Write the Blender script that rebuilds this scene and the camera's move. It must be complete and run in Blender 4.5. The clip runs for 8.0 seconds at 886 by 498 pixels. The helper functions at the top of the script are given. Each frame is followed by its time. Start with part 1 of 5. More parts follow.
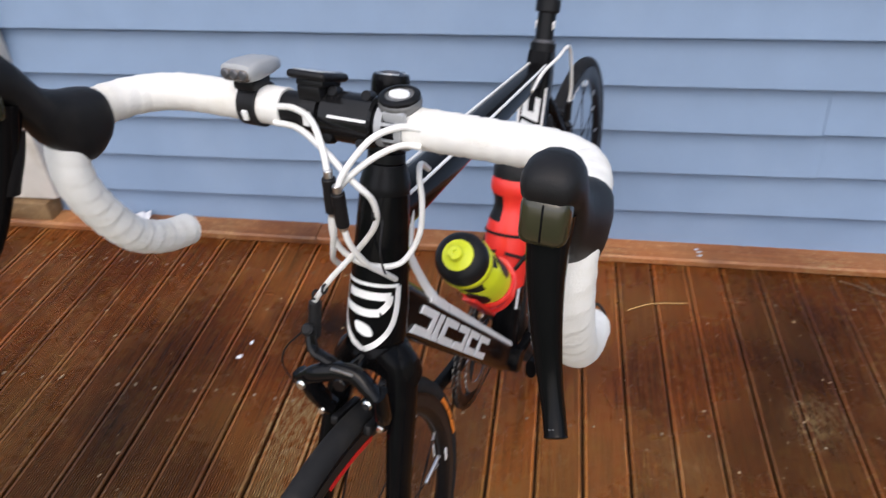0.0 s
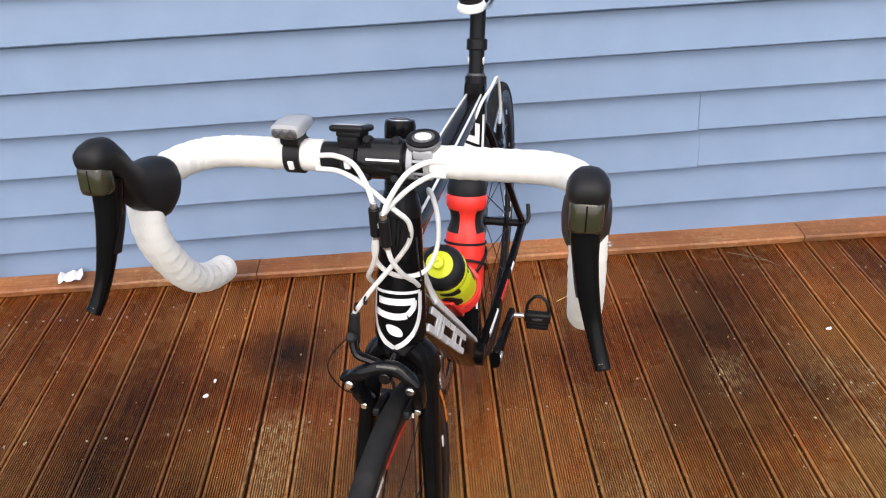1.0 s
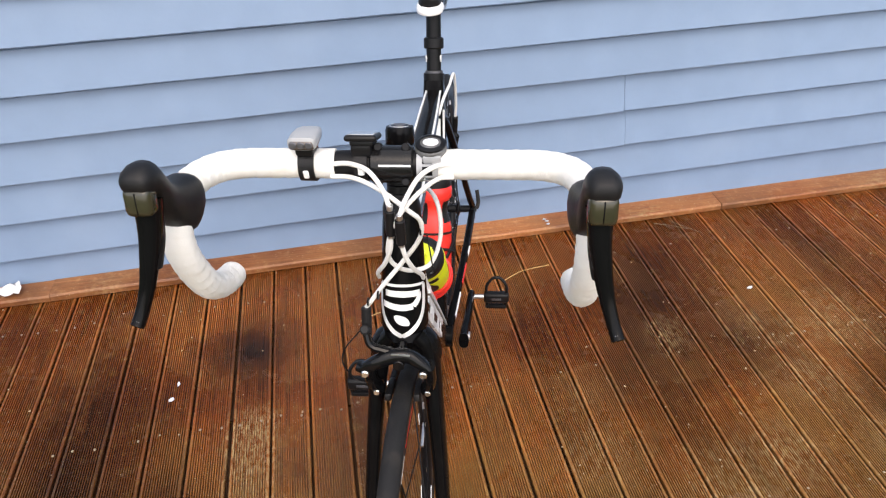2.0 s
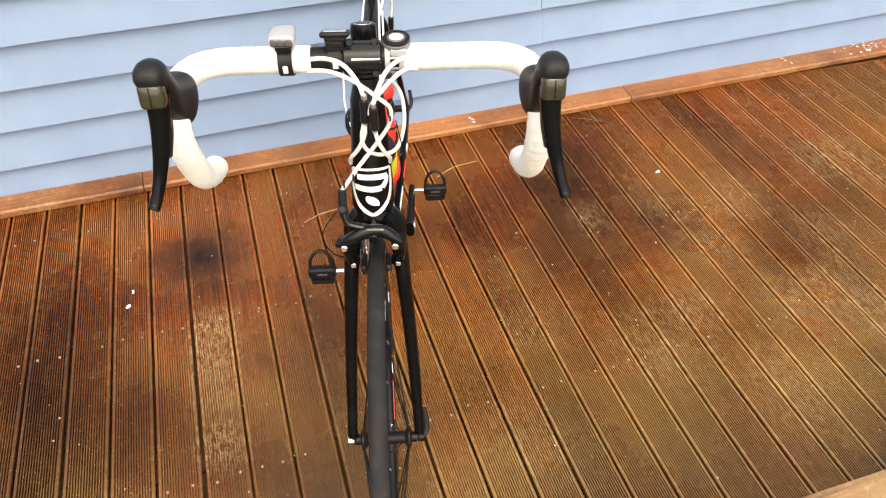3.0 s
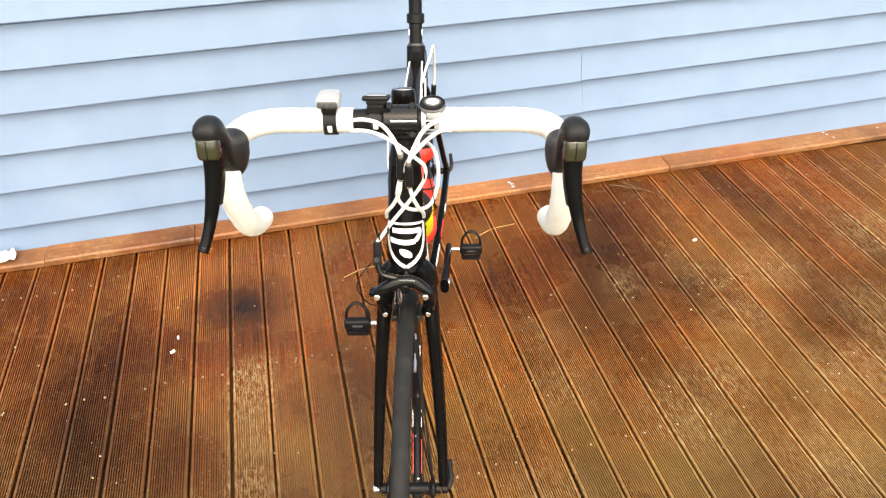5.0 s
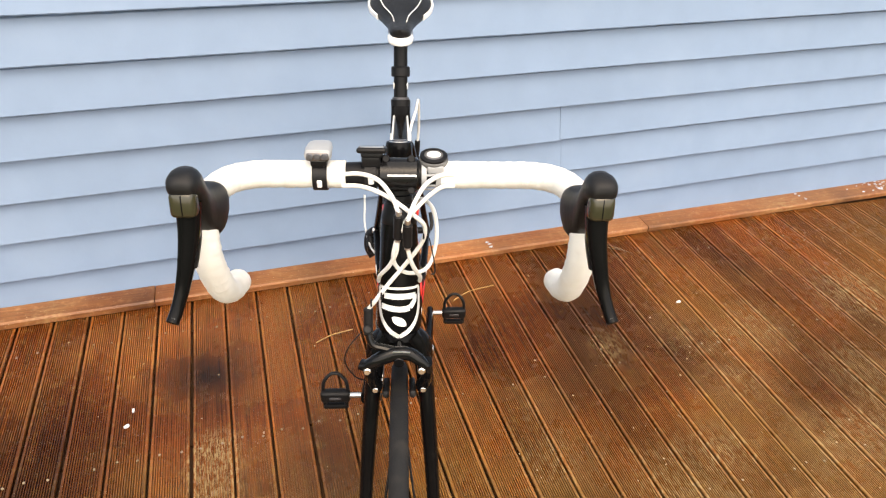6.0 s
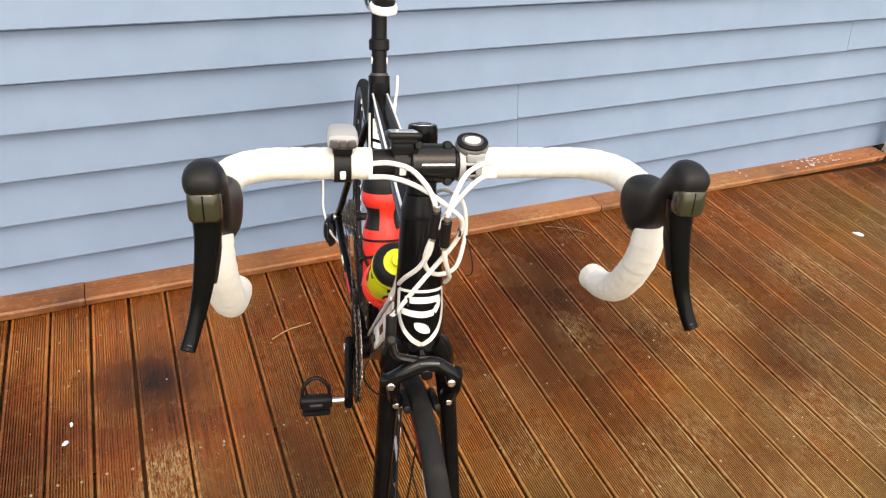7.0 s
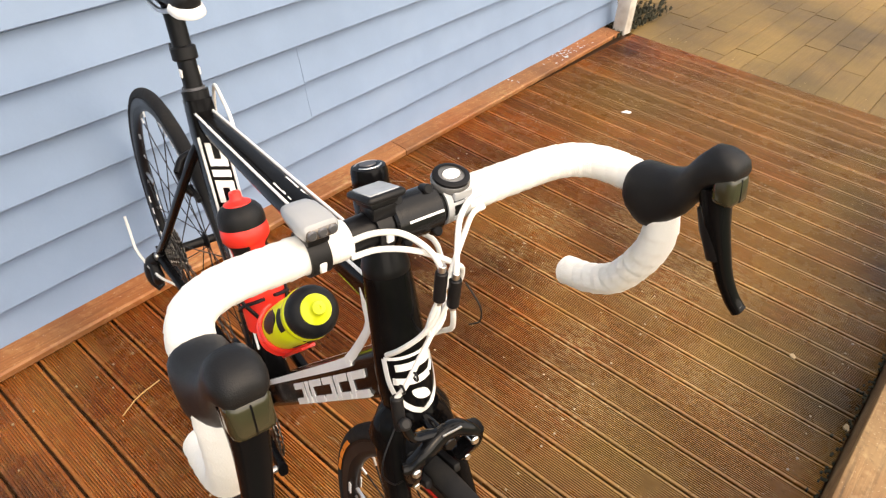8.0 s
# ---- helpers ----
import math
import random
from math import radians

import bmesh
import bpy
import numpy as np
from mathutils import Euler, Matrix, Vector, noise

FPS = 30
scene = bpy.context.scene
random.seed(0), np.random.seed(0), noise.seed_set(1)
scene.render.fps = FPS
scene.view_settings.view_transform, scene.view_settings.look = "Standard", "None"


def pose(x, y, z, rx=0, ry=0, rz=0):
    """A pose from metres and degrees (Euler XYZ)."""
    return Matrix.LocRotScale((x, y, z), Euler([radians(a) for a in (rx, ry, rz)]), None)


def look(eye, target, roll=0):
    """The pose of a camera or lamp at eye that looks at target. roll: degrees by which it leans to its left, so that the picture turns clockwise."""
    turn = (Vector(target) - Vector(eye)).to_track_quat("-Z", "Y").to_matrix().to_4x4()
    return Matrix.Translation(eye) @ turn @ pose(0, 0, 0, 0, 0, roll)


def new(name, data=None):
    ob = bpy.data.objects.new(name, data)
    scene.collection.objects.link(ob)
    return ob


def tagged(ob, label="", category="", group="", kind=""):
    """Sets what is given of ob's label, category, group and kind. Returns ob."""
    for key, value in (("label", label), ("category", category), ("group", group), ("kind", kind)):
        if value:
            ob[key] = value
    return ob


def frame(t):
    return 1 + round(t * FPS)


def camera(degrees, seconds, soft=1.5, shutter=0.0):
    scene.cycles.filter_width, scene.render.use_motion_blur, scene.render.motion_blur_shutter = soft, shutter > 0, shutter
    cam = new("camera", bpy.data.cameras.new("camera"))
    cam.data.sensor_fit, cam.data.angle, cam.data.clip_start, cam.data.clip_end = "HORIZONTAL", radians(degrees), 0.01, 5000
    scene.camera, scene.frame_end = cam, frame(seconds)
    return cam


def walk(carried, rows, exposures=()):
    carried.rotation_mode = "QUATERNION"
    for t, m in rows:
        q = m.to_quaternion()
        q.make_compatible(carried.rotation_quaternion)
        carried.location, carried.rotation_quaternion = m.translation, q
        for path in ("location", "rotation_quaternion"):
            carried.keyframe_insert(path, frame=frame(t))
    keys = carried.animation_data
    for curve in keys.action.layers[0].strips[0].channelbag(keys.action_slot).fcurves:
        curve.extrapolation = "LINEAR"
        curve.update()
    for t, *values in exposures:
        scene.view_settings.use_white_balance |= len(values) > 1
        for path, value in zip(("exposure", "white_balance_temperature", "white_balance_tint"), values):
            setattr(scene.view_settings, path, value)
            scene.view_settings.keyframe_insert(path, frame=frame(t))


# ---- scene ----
cam = camera(65.1, 8.0, soft=1.2, shutter=0.12)
PATH = [
    (0, (0.714, -1.526, 1.186), (0.45, 0.056, -0.009), -1.1),
    (0.1, (0.681, -1.552, 1.183), (0.602, 0.108, 0.069), 0.3),
    (0.3, (0.617, -1.604, 1.215), (0.567, 0.059, 0.105), -4.1),
    (0.5, (0.588, -1.637, 1.231), (0.634, 0.029, 0.126), 0.3),
    (1, (0.602, -1.656, 1.264), (0.643, -0.023, 0.11), -1.9),
    (2.5, (0.433, -1.732, 1.338), (0.853, -0.237, 0.077), 1.1),
    (3, (0.407, -1.794, 1.363), (0.885, -0.439, -0.028), 2.3),
    (3.5, (0.415, -1.858, 1.378), (0.767, -0.481, -0.03), 1.6),
    (3.8, (0.409, -1.858, 1.37), (0.759, -0.532, -0.086), 1.6),
    (4, (0.412, -1.857, 1.379), (0.796, -0.461, -0.001), 1.9),
    (4.5, (0.413, -1.857, 1.394), (0.79, -0.391, 0.087), 1.1),
    (6, (0.386, -1.752, 1.329), (0.906, -0.174, 0.215), 3.3),
    (6.5, (0.327, -1.695, 1.315), (0.998, -0.182, 0.192), 4.5),
    (7, (0.291, -1.615, 1.282), (1.034, -0.157, 0.132), 7.0),
    (7.2, (0.274, -1.555, 1.268), (1.086, -0.161, 0.085), 6.4),
    (7.5, (0.257, -1.449, 1.277), (1.207, -0.284, -0.042), 4.5),
    (7.8, (0.233, -1.384, 1.29), (1.353, -0.331, 0.01), 4.5),
    (8, (0.208, -1.349, 1.283), (1.436, -0.385, 0.031), 4.6),
]
walk(cam, [(t, look(eye, target, roll)) for t, eye, target, roll in PATH], [(0, 0.15, 6250, 12), (0.5, 0.36, 6350, 12), (1, 0.46, 6450, 12), (2.5, 0.74, 6900, 11), (3.2, 1.16, 7600, 9), (4.5, 1.34, 7450, 5), (6, 0.86, 7500, 10), (7, 0.72, 7550, 10), (8, 0.88, 7850, 11)])

# ---- light ----
world = bpy.data.worlds.new("overcast_sky")
scene.world = world
world.use_nodes = True
wt = world.node_tree
sky = wt.nodes.new("ShaderNodeTexSky")
sky.sky_type, sky.sun_disc = "NISHITA", False
sky.sun_elevation, sky.sun_rotation = radians(56), radians(184)
sky.air_density, sky.dust_density, sky.ozone_density = 1.0, 4.0, 1.0
wt.nodes["Background"].inputs["Strength"].default_value = 0.15
wt.links.new(sky.outputs["Color"], wt.nodes["Background"].inputs["Color"])
sun_data = bpy.data.lights.new("sun", "SUN")
sun_data.energy, sun_data.angle, sun_data.color = 1.95, radians(130), (1.0, 0.95, 0.87)
sun = new("sun", sun_data)
sun.matrix_world = look((0.2, -2.8, 4.2), (0, 0, 0))
scene.view_settings.exposure = 0.0


# ---- materials ----
def mat(name, base, rough=0.5, metal=0.0, vary=0.12, scale=30.0, bump=0.0, bump_scale=200.0, coat=0.0, spec=0.5, dirt=None, dirt_amount=0.0, dirt_scale=8.0, ior=1.5):
    """A principled surface with colour varied at two scales, fine relief and, where dirt is given, stains of that colour."""
    m = bpy.data.materials.new(name)
    m.use_nodes = True
    t = m.node_tree
    p = t.nodes["Principled BSDF"]
    p.inputs["Roughness"].default_value, p.inputs["Metallic"].default_value = rough, metal
    p.inputs["Coat Weight"].default_value, p.inputs["Specular IOR Level"].default_value = coat, spec
    p.inputs["Coat Roughness"].default_value, p.inputs["IOR"].default_value = 0.08, ior
    co = t.nodes.new("ShaderNodeTexCoord")
    n1 = t.nodes.new("ShaderNodeTexNoise")
    n1.inputs["Scale"].default_value, n1.inputs["Detail"].default_value = scale, 5
    n2 = t.nodes.new("ShaderNodeTexNoise")
    n2.inputs["Scale"].default_value, n2.inputs["Detail"].default_value = scale / 6, 3
    for n in (n1, n2):
        t.links.new(co.outputs["Object"], n.inputs["Vector"])
    add = t.nodes.new("ShaderNodeMath")
    add.operation = "ADD"
    t.links.new(n1.outputs["Fac"], add.inputs[0])
    t.links.new(n2.outputs["Fac"], add.inputs[1])
    span = t.nodes.new("ShaderNodeMapRange")
    span.inputs["From Min"].default_value, span.inputs["From Max"].default_value = 0.6, 1.4
    span.inputs["To Min"].default_value, span.inputs["To Max"].default_value = 1 - vary, 1 + vary
    t.links.new(add.outputs[0], span.inputs["Value"])
    mul = t.nodes.new("ShaderNodeVectorMath")
    mul.operation = "SCALE"
    mul.inputs[0].default_value = base
    t.links.new(span.outputs[0], mul.inputs["Scale"])
    colour = mul.outputs[0]
    if dirt:
        n3 = t.nodes.new("ShaderNodeTexNoise")
        n3.inputs["Scale"].default_value, n3.inputs["Detail"].default_value = dirt_scale, 6
        t.links.new(co.outputs["Object"], n3.inputs["Vector"])
        cut = t.nodes.new("ShaderNodeMapRange")
        cut.inputs["From Min"].default_value, cut.inputs["From Max"].default_value = 0.5, 0.72
        cut.inputs["To Max"].default_value = dirt_amount
        t.links.new(n3.outputs["Fac"], cut.inputs["Value"])
        mix = t.nodes.new("ShaderNodeMix")
        mix.data_type = "RGBA"
        t.links.new(cut.outputs[0], mix.inputs["Factor"])
        t.links.new(colour, mix.inputs["A"])
        mix.inputs["B"].default_value = (*dirt, 1)
        colour = mix.outputs["Result"]
    t.links.new(colour, p.inputs["Base Color"])
    rv = t.nodes.new("ShaderNodeMapRange")
    rv.inputs["To Min"].default_value, rv.inputs["To Max"].default_value = max(rough - 0.08, 0.02), min(rough + 0.08, 1)
    t.links.new(n2.outputs["Fac"], rv.inputs["Value"])
    t.links.new(rv.outputs[0], p.inputs["Roughness"])
    if bump:
        nb = t.nodes.new("ShaderNodeTexNoise")
        nb.inputs["Scale"].default_value, nb.inputs["Detail"].default_value = bump_scale, 4
        t.links.new(co.outputs["Object"], nb.inputs["Vector"])
        b = t.nodes.new("ShaderNodeBump")
        b.inputs["Strength"].default_value, b.inputs["Distance"].default_value = bump, 0.001
        t.links.new(nb.outputs["Fac"], b.inputs["Height"])
        t.links.new(b.outputs["Normal"], p.inputs["Normal"])
    return m


def wood(name, light, mid, dark, worn, worn_amount=0.5, along="y", rough=0.5, stains=(), wear_from=None, blooms=(), sheen_tans=(), fine=1.0, spread=1.0):
    """Oiled decking: long grain, board to board difference, weathered patches, and dark stains and darkening at the
    given places.
    """
    m = bpy.data.materials.new(name)
    m.use_nodes = True
    t = m.node_tree
    L, N = t.links.new, t.nodes.new
    p = t.nodes["Principled BSDF"]
    geo, info = N("ShaderNodeNewGeometry"), N("ShaderNodeObjectInfo")
    shift = N("ShaderNodeVectorMath")
    shift.operation = "MULTIPLY_ADD"
    comb = N("ShaderNodeCombineXYZ")
    for k in range(3):
        L(info.outputs["Random"], comb.inputs[k])
    L(comb.outputs[0], shift.inputs[0])
    shift.inputs[1].default_value = (13.0, 7.0, 5.0)
    L(geo.outputs["Position"], shift.inputs[2])
    stretch = N("ShaderNodeMapping")
    stretch.inputs["Scale"].default_value = (160, 5, 160) if along == "y" else (5, 160, 160)
    L(shift.outputs[0], stretch.inputs["Vector"])
    grain = N("ShaderNodeTexNoise")
    grain.inputs["Scale"].default_value, grain.inputs["Detail"].default_value, grain.inputs["Roughness"].default_value = 1.0, 6, 0.6
    L(stretch.outputs[0], grain.inputs["Vector"])
    ramp = N("ShaderNodeValToRGB")
    ramp.color_ramp.elements[0].position, ramp.color_ramp.elements[0].color = 0.3, (*dark, 1)
    ramp.color_ramp.elements[1].position, ramp.color_ramp.elements[1].color = 0.72, (*light, 1)
    e = ramp.color_ramp.elements.new(0.5)
    e.color = (*mid, 1)
    L(grain.outputs["Fac"], ramp.inputs["Fac"])
    tone = N("ShaderNodeMapRange")
    tone.inputs["To Min"].default_value, tone.inputs["To Max"].default_value = 1 - 0.24 * spread, 1 + 0.2 * spread
    L(info.outputs["Random"], tone.inputs["Value"])
    toned = N("ShaderNodeVectorMath")
    toned.operation = "SCALE"
    L(ramp.outputs["Color"], toned.inputs[0])
    L(tone.outputs[0], toned.inputs["Scale"])
    colour = toned.outputs[0]

    def over(colour, fac, tint):
        mix = N("ShaderNodeMix")
        mix.data_type = "RGBA"
        L(fac, mix.inputs["Factor"])
        L(colour, mix.inputs["A"])
        mix.inputs["B"].default_value = (*tint, 1)
        return mix.outputs["Result"]

    # weathering: blotches, with a greyer field where the deck is walked on
    blot = N("ShaderNodeTexNoise")
    blot.inputs["Scale"].default_value, blot.inputs["Detail"].default_value, blot.inputs["Roughness"].default_value = 3.2, 7, 0.65
    L(geo.outputs["Position"], blot.inputs["Vector"])
    wear = N("ShaderNodeMapRange")
    wear.inputs["From Min"].default_value, wear.inputs["From Max"].default_value = 0.42, 0.68
    wear.inputs["To Max"].default_value = worn_amount
    L(blot.outputs["Fac"], wear.inputs["Value"])
    fac = wear.outputs[0]
    if wear_from:
        sep = N("ShaderNodeSeparateXYZ")
        L(geo.outputs["Position"], sep.inputs[0])
        field = N("ShaderNodeMapRange")
        field.inputs["From Min"].default_value, field.inputs["From Max"].default_value = wear_from
        field.inputs["To Min"].default_value, field.inputs["To Max"].default_value = 0.0, 0.5
        L(sep.outputs["Y"], field.inputs["Value"])
        both = N("ShaderNodeMath")
        both.operation = "MULTIPLY_ADD"
        L(blot.outputs["Fac"], both.inputs[0])
        L(field.outputs[0], both.inputs[1])
        L(fac, both.inputs[2])
        both2 = N("ShaderNodeMath")
        both2.operation = "MULTIPLY_ADD"
        L(field.outputs[0], both2.inputs[0])
        both2.inputs[1].default_value = 0.75
        L(both.outputs[0], both2.inputs[2])
        both2.use_clamp = True
        fac = both2.outputs[0]
    colour = over(colour, fac, worn)
    # fine pale scuffs
    scuff = N("ShaderNodeTexNoise")
    scuff.inputs["Scale"].default_value, scuff.inputs["Detail"].default_value = 45.0, 8
    L(geo.outputs["Position"], scuff.inputs["Vector"])
    sc = N("ShaderNodeMapRange")
    sc.inputs["From Min"].default_value, sc.inputs["From Max"].default_value, sc.inputs["To Max"].default_value = 0.54, 0.72, 0.5 * fine
    L(scuff.outputs["Fac"], sc.inputs["Value"])
    colour = over(colour, sc.outputs[0], tuple(min(1, 1.45 * c + 0.006) for c in worn))
    # ridges rubbed pale along the boards
    rub_at = N("ShaderNodeMapping")
    rub_at.inputs["Scale"].default_value = (210, 9, 1) if along == "y" else (9, 210, 1)
    L(shift.outputs[0], rub_at.inputs["Vector"])
    rub = N("ShaderNodeTexNoise")
    rub.inputs["Scale"].default_value, rub.inputs["Detail"].default_value, rub.inputs["Roughness"].default_value = 1.0, 5, 0.7
    L(rub_at.outputs[0], rub.inputs["Vector"])
    rubbed = N("ShaderNodeMapRange")
    rubbed.inputs["From Min"].default_value, rubbed.inputs["From Max"].default_value, rubbed.inputs["To Max"].default_value = 0.55, 0.7, 0.5 * fine
    L(rub.outputs["Fac"], rubbed.inputs["Value"])
    patchy = N("ShaderNodeMath")
    patchy.operation = "MULTIPLY"
    L(rubbed.outputs[0], patchy.inputs[0])
    L(blot.outputs["Fac"], patchy.inputs[1])
    twice = N("ShaderNodeMath")
    twice.operation = "MULTIPLY"
    L(patchy.outputs[0], twice.inputs[0])
    twice.inputs[1].default_value = 1.7
    colour = over(colour, twice.outputs[0], tuple(min(1, 1.65 * c + 0.01) for c in worn))
    # broad darker and paler drifts
    drift = N("ShaderNodeTexNoise")
    drift.inputs["Scale"].default_value, drift.inputs["Detail"].default_value = 1.7, 4
    L(geo.outputs["Position"], drift.inputs["Vector"])
    dr = N("ShaderNodeMapRange")
    dr.inputs["From Min"].default_value, dr.inputs["From Max"].default_value = 0.35, 0.65
    dr.inputs["To Min"].default_value, dr.inputs["To Max"].default_value = 0.52, 1.18
    L(drift.outputs["Fac"], dr.inputs["Value"])
    drifted = N("ShaderNodeVectorMath")
    drifted.operation = "SCALE"
    L(colour, drifted.inputs[0])
    L(dr.outputs[0], drifted.inputs["Scale"])
    colour = drifted.outputs[0]
    # small dark flecks of dirt
    fleck_n = N("ShaderNodeTexNoise")
    fleck_n.inputs["Scale"].default_value, fleck_n.inputs["Detail"].default_value = 95.0, 5
    L(geo.outputs["Position"], fleck_n.inputs["Vector"])
    fl = N("ShaderNodeMapRange")
    fl.inputs["From Min"].default_value, fl.inputs["From Max"].default_value, fl.inputs["To Max"].default_value = 0.56, 0.74, 0.4 * fine
    L(fleck_n.outputs["Fac"], fl.inputs["Value"])
    colour = over(colour, fl.outputs[0], dark)
    # pale crusts, broken up by the ridges
    crust_at = N("ShaderNodeMapping")
    crust_at.inputs["Scale"].default_value = (150, 40, 150) if along == "y" else (40, 150, 150)
    L(geo.outputs["Position"], crust_at.inputs["Vector"])
    crust = N("ShaderNodeTexNoise")
    crust.inputs["Scale"].default_value, crust.inputs["Detail"].default_value, crust.inputs["Roughness"].default_value = 1.0, 6, 0.75
    L(crust_at.outputs[0], crust.inputs["Vector"])
    # pale specks of grit
    speck = N("ShaderNodeTexNoise")
    speck.inputs["Scale"].default_value, speck.inputs["Detail"].default_value = 230.0, 2
    L(geo.outputs["Position"], speck.inputs["Vector"])
    sp = N("ShaderNodeMapRange")
    sp.inputs["From Min"].default_value, sp.inputs["From Max"].default_value, sp.inputs["To Max"].default_value = 0.68, 0.75, 0.75 * fine
    L(speck.outputs["Fac"], sp.inputs["Value"])
    colour = over(colour, sp.outputs[0], (0.62, 0.5, 0.34))
    marks = [(x, y, r, k, (0.018, 0.009, 0.006)) for x, y, r, k in stains] + [(x, y, r, k, (0.42, 0.295, 0.135)) for x, y, r, k in blooms]
    # broad worn-tan patches, which also put a pale wet sheen into the colour
    marks = [(x, y, r, k, tuple(0.95 * c for c in worn)) for x, y, r, k in sheen_tans] + marks
    for x, y, r, k, ink in marks:
        d = N("ShaderNodeVectorMath")
        d.operation = "DISTANCE"
        L(geo.outputs["Position"], d.inputs[0])
        d.inputs[1].default_value = (x, y, 0)
        wob = N("ShaderNodeMath")
        wob.operation = "MULTIPLY_ADD"
        L(blot.outputs["Fac"], wob.inputs[0])
        wob.inputs[1].default_value = 1.4 * r if ink[0] < 0.3 else 2.2 * r
        L(d.outputs["Value"], wob.inputs[2])
        edge = N("ShaderNodeMapRange")
        edge.inputs["From Min"].default_value, edge.inputs["From Max"].default_value = (0.75 * r, 1.75 * r) if ink[0] < 0.3 else (1.25 * r, 2.3 * r)
        edge.inputs["To Min"].default_value, edge.inputs["To Max"].default_value = k, 0.0
        L(wob.outputs[0], edge.inputs["Value"])
        fac = edge.outputs[0]
        if ink[0] > 0.3:
            grit = N("ShaderNodeMapRange")
            grit.inputs["From Min"].default_value, grit.inputs["From Max"].default_value = 0.48, 0.56
            L(crust.outputs["Fac"], grit.inputs["Value"])
            both = N("ShaderNodeMath")
            both.operation = "MULTIPLY"
            L(fac, both.inputs[0])
            L(grit.outputs[0], both.inputs[1])
            fac = both.outputs[0]
        colour = over(colour, fac, ink)
    L(colour, p.inputs["Base Color"])
    rr = N("ShaderNodeMapRange")
    rr.inputs["To Min"].default_value, rr.inputs["To Max"].default_value = rough - 0.12, rough + 0.2
    L(blot.outputs["Fac"], rr.inputs["Value"])
    L(rr.outputs[0], p.inputs["Roughness"])
    b = N("ShaderNodeBump")
    b.inputs["Strength"].default_value, b.inputs["Distance"].default_value = 0.5, 0.001
    L(grain.outputs["Fac"], b.inputs["Height"])
    L(b.outputs["Normal"], p.inputs["Normal"])
    return m


# Dark stains; the patches at the left front put corner vignetting into the colour.
STAINS_AND_DARKENING = ((0.22, -0.31, 0.2, 0.95), (0.02, -0.5, 0.3, 0.38), (0.1, -0.86, 0.3, 0.42), (-0.2, -0.42, 0.28, 0.42), (0.47, -0.72, 0.2, 0.5), (-0.15, -0.8, 0.28, 0.3), (0.38, -1.1, 0.24, 0.4), (1.36, -0.3, 0.24, 0.65), (1.2, -0.54, 0.2, 0.6), (1.5, -0.5, 0.2, 0.5), (1.98, -0.2, 0.24, 0.6), (0.8, -0.35, 0.22, 0.45), (-0.35, -0.65, 0.3, 0.4), (3.25, 0.02, 0.2, 0.6), (1.7, -1.44, 0.16, 0.7), (2.3, -1.44, 0.16, 0.7))
BLOOMS = ((0.24, -0.56, 0.06, 1.0), (0.235, -0.63, 0.075, 1.0), (0.23, -0.71, 0.075, 0.9), (0.235, -0.8, 0.07, 0.9), (0.23, -0.9, 0.07, 0.7), (1.33, -0.46, 0.08, 0.7), (1.62, -0.68, 0.14, 0.65), (1.58, -0.44, 0.12, 0.5), (1.72, -0.9, 0.12, 0.8), (1.45, -0.85, 0.1, 0.7), (1.05, -0.6, 0.09, 0.4), (1.9, -1.0, 0.16, 0.85), (1.28, -0.98, 0.15, 0.75), (1.02, -0.8, 0.12, 0.55), (1.8, -0.5, 0.14, 0.85), (2.25, -0.42, 0.18, 0.75), (0.88, -1.1, 0.14, 0.5), (1.55, -1.15, 0.15, 0.6), (2.0, -0.7, 0.12, 0.5), (0.6, -0.95, 0.12, 0.4), (0.0, -1.1, 0.14, 0.5))
deck_wood = wood("oiled_decking", (0.44, 0.125, 0.024), (0.285, 0.072, 0.013), (0.06, 0.016, 0.004), (0.252, 0.143, 0.036), 0.4, "y", 0.23, STAINS_AND_DARKENING, (-0.45, -1.15), BLOOMS, ((2.75, -0.3, 0.5, 0.75), (3.2, -0.7, 0.5, 0.75), (2.3, -0.9, 0.4, 0.6), (1.75, -0.35, 0.3, 0.45)), spread=1.25)
far_wood = wood("weathered_decking", (0.2, 0.122, 0.03), (0.17, 0.1, 0.022), (0.135, 0.075, 0.017), (0.19, 0.126, 0.034), 0.6, "x", 0.55, fine=0.3, spread=0.4)
trim_wood = wood("orange_stained_timber", (0.4, 0.15, 0.045), (0.33, 0.112, 0.032), (0.2, 0.058, 0.017), (0.42, 0.22, 0.09), 0.6, "x", 0.5, ((0.55, 0.05, 0.12, 0.45), (1.8, 0.06, 0.06, 0.6), (-0.4, 0.03, 0.1, 0.6), (1.2, 0.05, 0.08, 0.4), (2.7, 0.08, 0.12, 0.5), (0.05, 0.02, 0.08, 0.5), (2.2, 0.07, 0.09, 0.35), (-0.8, 0.02, 0.1, 0.45)), blooms=((0.9, 0.06, 0.07, 0.5), (1.5, 0.07, 0.09, 0.45), (2.4, 0.1, 0.12, 0.5), (-0.2, 0.03, 0.06, 0.5)), fine=0.85, spread=1.3)
ledge_wood = wood("dirty_timber", (0.25, 0.13, 0.05), (0.185, 0.09, 0.032), (0.07, 0.034, 0.013), (0.28, 0.19, 0.09), 0.7, "x", 0.6)
wall_paint = mat("blue_wall_paint", (0.207, 0.295, 0.436), 0.42, vary=0.07, scale=9.0, bump=0.25, bump_scale=90, dirt=(0.255, 0.34, 0.47), dirt_amount=0.35, dirt_scale=3.0)
